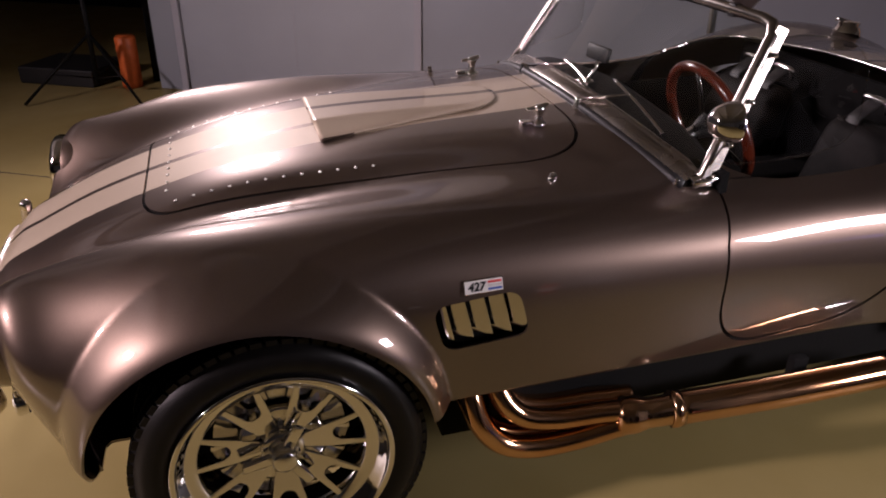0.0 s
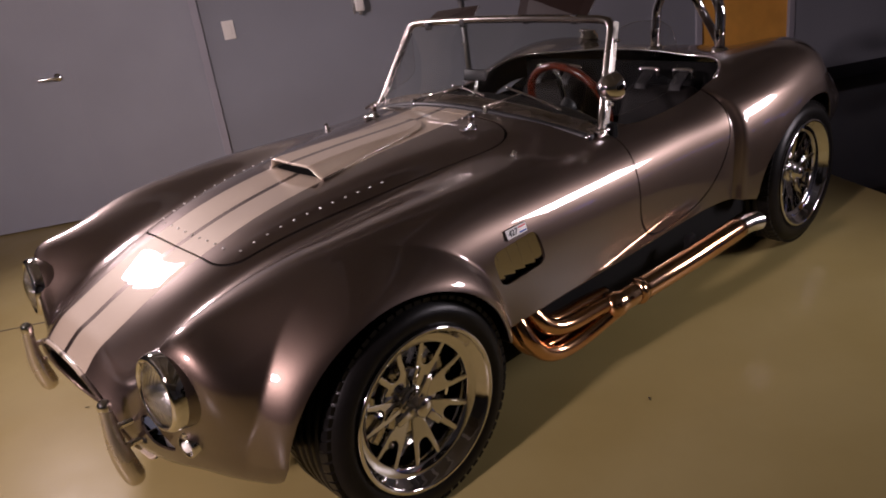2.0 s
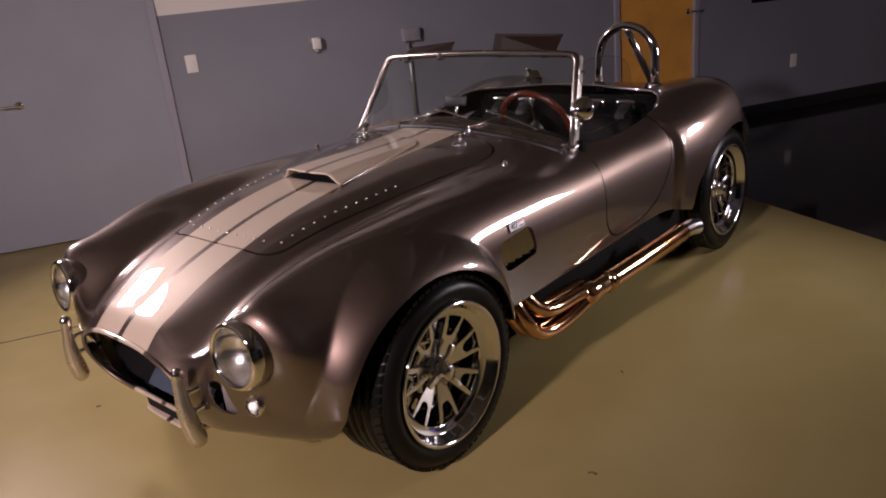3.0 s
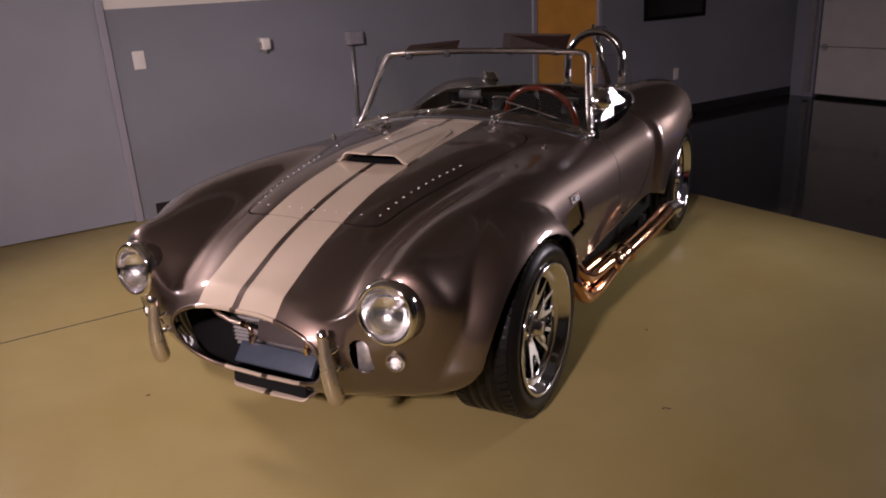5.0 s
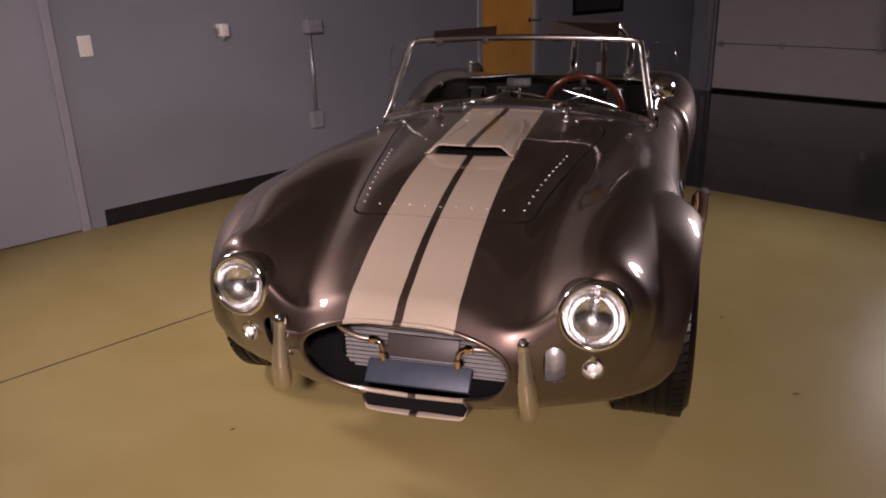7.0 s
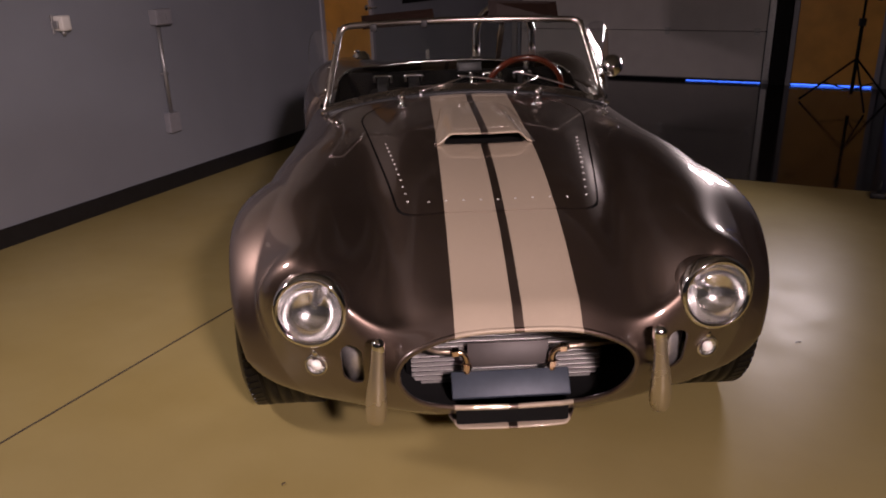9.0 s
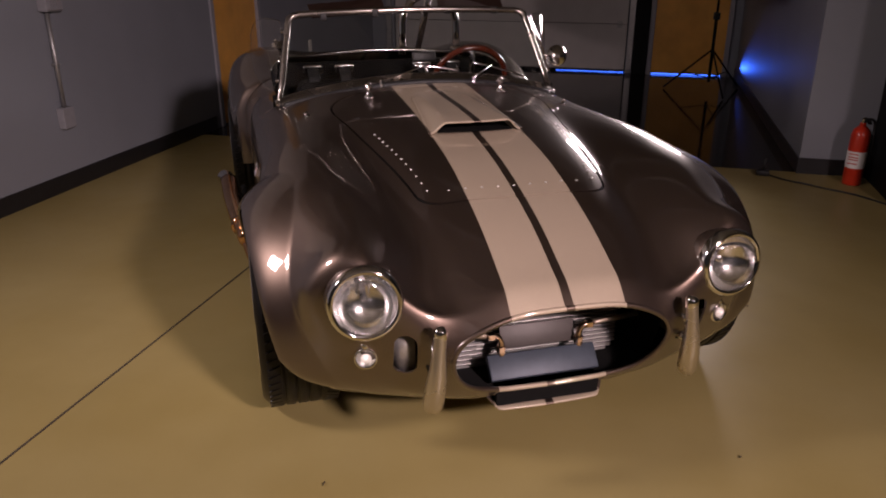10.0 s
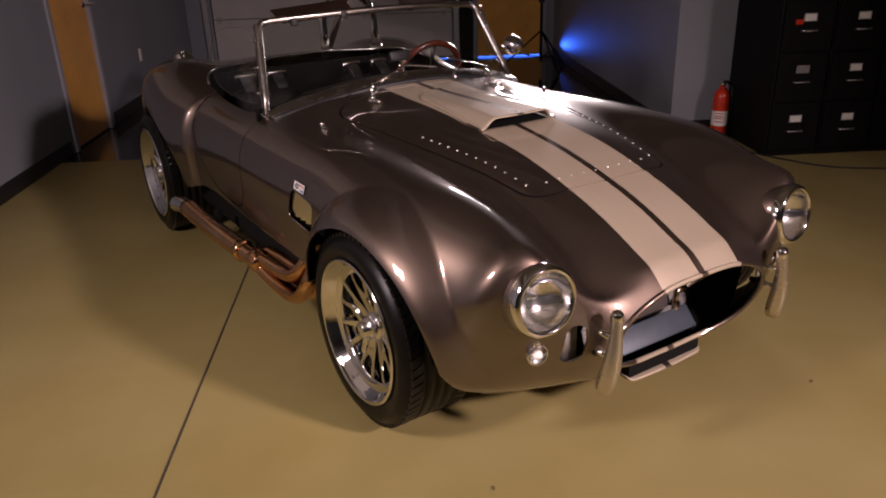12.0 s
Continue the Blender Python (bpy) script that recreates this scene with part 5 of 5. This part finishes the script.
sw1 = wall_plate("light_switch", -1.435, 1.08, 0.076, 0.118, "white plastic light switch plate on the grey wall", "switch")
part("rocker", box(0.007, 0.011, -1.452, -1.418, 1.048, 1.112, 0.002, 1), WHITE_PLASTIC, sw1, smooth=False)
sk1 = wall_plate("wall_socket", 3.775, 0.45, 0.072, 0.116, "white plastic wall socket on the grey wall", "socket")
for dz in (-0.02, 0.02):
    part("outlet_face", box(0.007, 0.009, 3.758, 3.792, 0.45 + dz - 0.013, 0.45 + dz + 0.013, 0.002, 1), WHITE_PLASTIC, sk1, smooth=False)

siren = part("wall_sensor", box(0, 0.075, -0.60, -0.54, 1.075, 1.155, 0.010, 3), WHITE_PLASTIC)
siren.matrix_world = lengthways(V_LONG)
tagged(siren, "small white sensor unit bracketed to the wall", "sensor")
part("bracket", joined(box(0, 0.01, -0.615, -0.60, 1.06, 1.16, 0.002, 1), box(0.01, 0.05, -0.612, -0.603, 1.09, 1.13, 0.002, 1)), GALV, siren, smooth=False)
part("nozzle", tube([(0.04, -0.57, 1.078), (0.04, -0.57, 1.05)], [0.014, 0.009], 12), GALV, siren)

GREY_BOX = material("grey_box", (0.25, 0.25, 0.27), 0.45, grain=0.06, scale=30)
junction = part("junction_box", box(0, 0.065, 0.075, 0.205, 1.05, 1.145, 0.006, 2), GREY_BOX, smooth=False)
junction.matrix_world = lengthways(V_LONG)
tagged(junction, "grey metal socket box with a conduit running down", "socket box")
part("cover", box(0.065, 0.069, 0.085, 0.195, 1.057, 1.138, 0.002, 1), GREY_BOX, junction, smooth=False)
for du in (0.115, 0.165):
    part("outlet_face", box(0.069, 0.073, du - 0.016, du + 0.016, 1.08, 1.115, 0.003, 2), GREY_BOX, junction, smooth=False)
part("conduit", tube([(0.022, 0.118, 1.05), (0.022, 0.118, 0.50)], 0.0125, 14), GALV, junction)
part("strap", box(0, 0.037, 0.098, 0.138, 0.745, 0.758, 0.002, 1), GALV, junction, smooth=False)
part("lower_box", box(0, 0.05, 0.070, 0.166, 0.375, 0.50, 0.006, 2), GREY_BOX, junction, smooth=False)


# lamp stands with soft panels
def lamp_stand(foot, head, target, sx, sy, spread, name_label, roll=0):
    """A three-legged stand at foot; the panel's frame stands behind the lamp at head."""
    stand = tagged(empty_thing("light_stand", Matrix.Translation(foot)), name_label, "light stand")
    hz = head.z
    part("pole", tube([(0, 0, 0.10), (0, 0, 0.75), (0, 0, 0.752), (0, 0, hz)], [0.016, 0.016, 0.012, 0.011], 12), BLACK_STEEL, stand)
    part("clamp", box(-0.025, 0.025, -0.025, 0.025, 0.72, 0.79, 0.006), BLACK, stand)
    for i in range(3):
        a = radians(120 * i + spread)
        leg = part("leg", tube([(0.01 * math.cos(a), 0.01 * math.sin(a), 0.42), (0.46 * math.cos(a), 0.46 * math.sin(a), 0.012)], 0.0095, 8), BLACK_STEEL, stand)
        part("strut", tube([(0.01 * math.cos(a), 0.01 * math.sin(a), 0.14), (0.26 * math.cos(a), 0.26 * math.sin(a), 0.19)], 0.006, 6), BLACK_STEEL, leg)
    to_head = head - Vector(foot)
    part("boom", tube([(0, 0, hz), tuple(to_head)], 0.012, 10), BLACK_STEEL, stand)
    m = Matrix.Translation((-foot[0], -foot[1], -foot[2])) @ look(head, target, roll)
    part("panel_frame", joined(box(-sx / 2 - 0.03, sx / 2 + 0.03, -sy / 2 - 0.006, sy / 2 + 0.006, 0.02, 0.07, 0.005), box(-sx / 2 - 0.03, -sx / 2 - 0.005, -sy / 2 - 0.006, sy / 2 + 0.006, -0.03, 0.02), box(sx / 2 + 0.005, sx / 2 + 0.03, -sy / 2 - 0.006, sy / 2 + 0.006, -0.03, 0.02)), BLACK, stand, "black soft panel housing", smooth=False, at=m)
    return stand


lamp_stand((-3.42, -0.80, 0.0), LAMP_A, AIM_A, 0.5, 0.42, 40, "black tripod light stand with a lit soft panel")
lamp_stand(tuple(ROOM @ Vector((3.88, 4.66, 0.0))), LAMP_B, AIM_B, 0.74, 0.42, 15, "black tripod light stand with a long lit panel", 10)

# stand out of view, added to carry the front fill lamp
lamp_stand((1.4, -5.5, 0.0), LAMP_C, AIM_C, 0.45, 0.32, 30, "unseen black tripod stand added for the front fill lamp")

# fire extinguisher
EXT = ROOM @ Matrix.Translation((4.54, 1.40, 0))
ext = part("fire_extinguisher", lathe([(0, 0.0), (0.052, 0.0), (0.056, 0.008), (0.056, 0.31), (0.048, 0.345), (0.028, 0.365), (0.018, 0.372), (0.018, 0.39), (0, 0.39)], 28), RED_PAINT)
ext.matrix_world = EXT
tagged(ext, "red fire extinguisher with a white label, on the floor", "fire extinguisher")
part("label_band", lathe([(0.0568, 0.11), (0.0568, 0.215)], 28), PLATE, ext, "white paper label")
for z in (0.2, 0.18, 0.165, 0.14):
    part("text_bar", [*map(list, box(-0.028, 0.028, -0.0015, 0.0, z - 0.003, z + 0.003))], RED_PAINT, ext, smooth=False, at=pose(-0.03, -0.0492, 0, 0, 0, -31))
part("valve", box(-0.014, 0.014, -0.014, 0.014, 0.388, 0.425, 0.004), CHROME, ext)
part("lever", box(-0.012, 0.012, -0.07, 0.02, 0.425, 0.433, 0.003), BLACK_STEEL, ext, at=pose(0, 0, 0, 10, 0, 0))
part("hose", tube(smooth_path([(0.015, 0, 0.41), (0.06, 0, 0.40), (0.072, 0, 0.30), (0.066, 0.0, 0.12)], 6), 0.009, 10), BLACK, ext)


def filing_cabinet(v, cards):
    c = part("filing_cabinet", box(v, v + 0.345, 0.92, 1.56, 0.0, 1.33, 0.004, 1), BLACK_STEEL, smooth=False)
    c.matrix_world = ROOM
    tagged(c, "tall black steel filing cabinet with four drawers", "filing cabinet", "filing cabinets")
    for i in range(4):
        z0 = 0.04 + 0.318 * i
        dr = part("drawer", box(v + 0.012, v + 0.333, 0.902, 0.922, z0, z0 + 0.305, 0.005, 2), BLACK_STEEL, c, smooth=False)
        part("handle", tube([(v + 0.125, 0.902, z0 + 0.13), (v + 0.125, 0.882, z0 + 0.13), (v + 0.22, 0.882, z0 + 0.13), (v + 0.22, 0.902, z0 + 0.13)], 0.006, 8), GALV, dr)
        part("card_holder", box(v + 0.13, v + 0.215, 0.899, 0.902, z0 + 0.185, z0 + 0.235, 0.001, 1), GALV, dr, smooth=False)
        if i in cards:
            part("card", box(v + 0.137, v + 0.208, 0.897, 0.899, z0 + 0.19, z0 + 0.23), WHITE_PLASTIC, dr, smooth=False)
    return c


for k, cards in enumerate(((0, 2, 3), (0, 1, 2, 3), (0, 1))):
    filing_cabinet(4.655 + 0.35 * k, cards)
sticker = part("drawer_sticker", box(4.735, 4.785, 0.898, 0.901, 0.845, 0.875), RED_PAINT, smooth=False)
sticker.matrix_world = ROOM
tagged(sticker, "small red sticker on a black drawer front", "sticker")

# power lead on the floor by the return wall
lead = [(4.05, 1.47), (4.15, 1.36), (4.25, 1.30), (4.36, 1.22), (4.5, 1.13), (4.62, 0.99), (4.75, 0.80), (4.95, 0.6), (5.3, 0.5)]
wire = part("power_lead", tube(smooth_path([(v, u, 0.0065) for v, u in lead], 6), 0.0055, 8), BLACK)
wire.matrix_world = ROOM
tagged(wire, "thin black power lead lying on the tan floor", "cable")
part("connector", joined(box(3.98, 4.06, 1.44, 1.50, 0.0, 0.035, 0.006), tube([(4.02, 1.47, 0.03), (4.03, 1.47, 0.11)], [0.012, 0.006], 8)), BLACK, wire, "upright black connector")

# dark corner past the double doors
bucket = part("orange_drum", lathe([(0, 0.12), (0.065, 0.12), (0.07, 0.13), (0.068, 0.30), (0.07, 0.31), (0.07, 0.46), (0.062, 0.475), (0, 0.475)], 28), material("orange_plastic", (0.62, 0.13, 0.03), 0.45, grain=0.1))
bucket.matrix_world = ROOM @ Matrix.Translation((-0.16, -3.72, -0.12))
tagged(bucket, "orange plastic drum standing on the floor in the dark corner", "drum")
# black block added where the corner is only dark
crate = part("dark_corner_block", box(-0.50, -0.04, -4.55, -3.95, 0, 0.12, 0.01), BLACK, smooth=False)
crate.matrix_world = ROOM
tagged(crate, "low black block standing in for the dark corner", "crate")

# small scraps on the floor
SCRAP = material("dark_scrap", (0.07, 0.05, 0.03), 0.7, grain=0.2, scale=80)
for x, y, a, size in ((1.175, 0.175, 20, 0.014), (-0.65, -0.495, 70, 0.008), (0.96, 0.77, 140, 0.008), (0.54, -0.69, 35, 0.006)):
    vs, fs = tube(smooth_path([(-size, 0, 0.003), (-size * 0.3, size * 0.25, 0.005), (size * 0.4, -size * 0.1, 0.004), (size, size * 0.2, 0.003)], 4), [0.0008] + [0.0018] * 11 + [0.0008], 7)
    scrap = part("floor_scrap", (vs, fs), SCRAP)
    scrap.matrix_world = pose(x, y, 0, 0, 0, a)
    tagged(scrap, "tiny dark scrap lying on the tan floor", "scrap", "scraps on the floor")
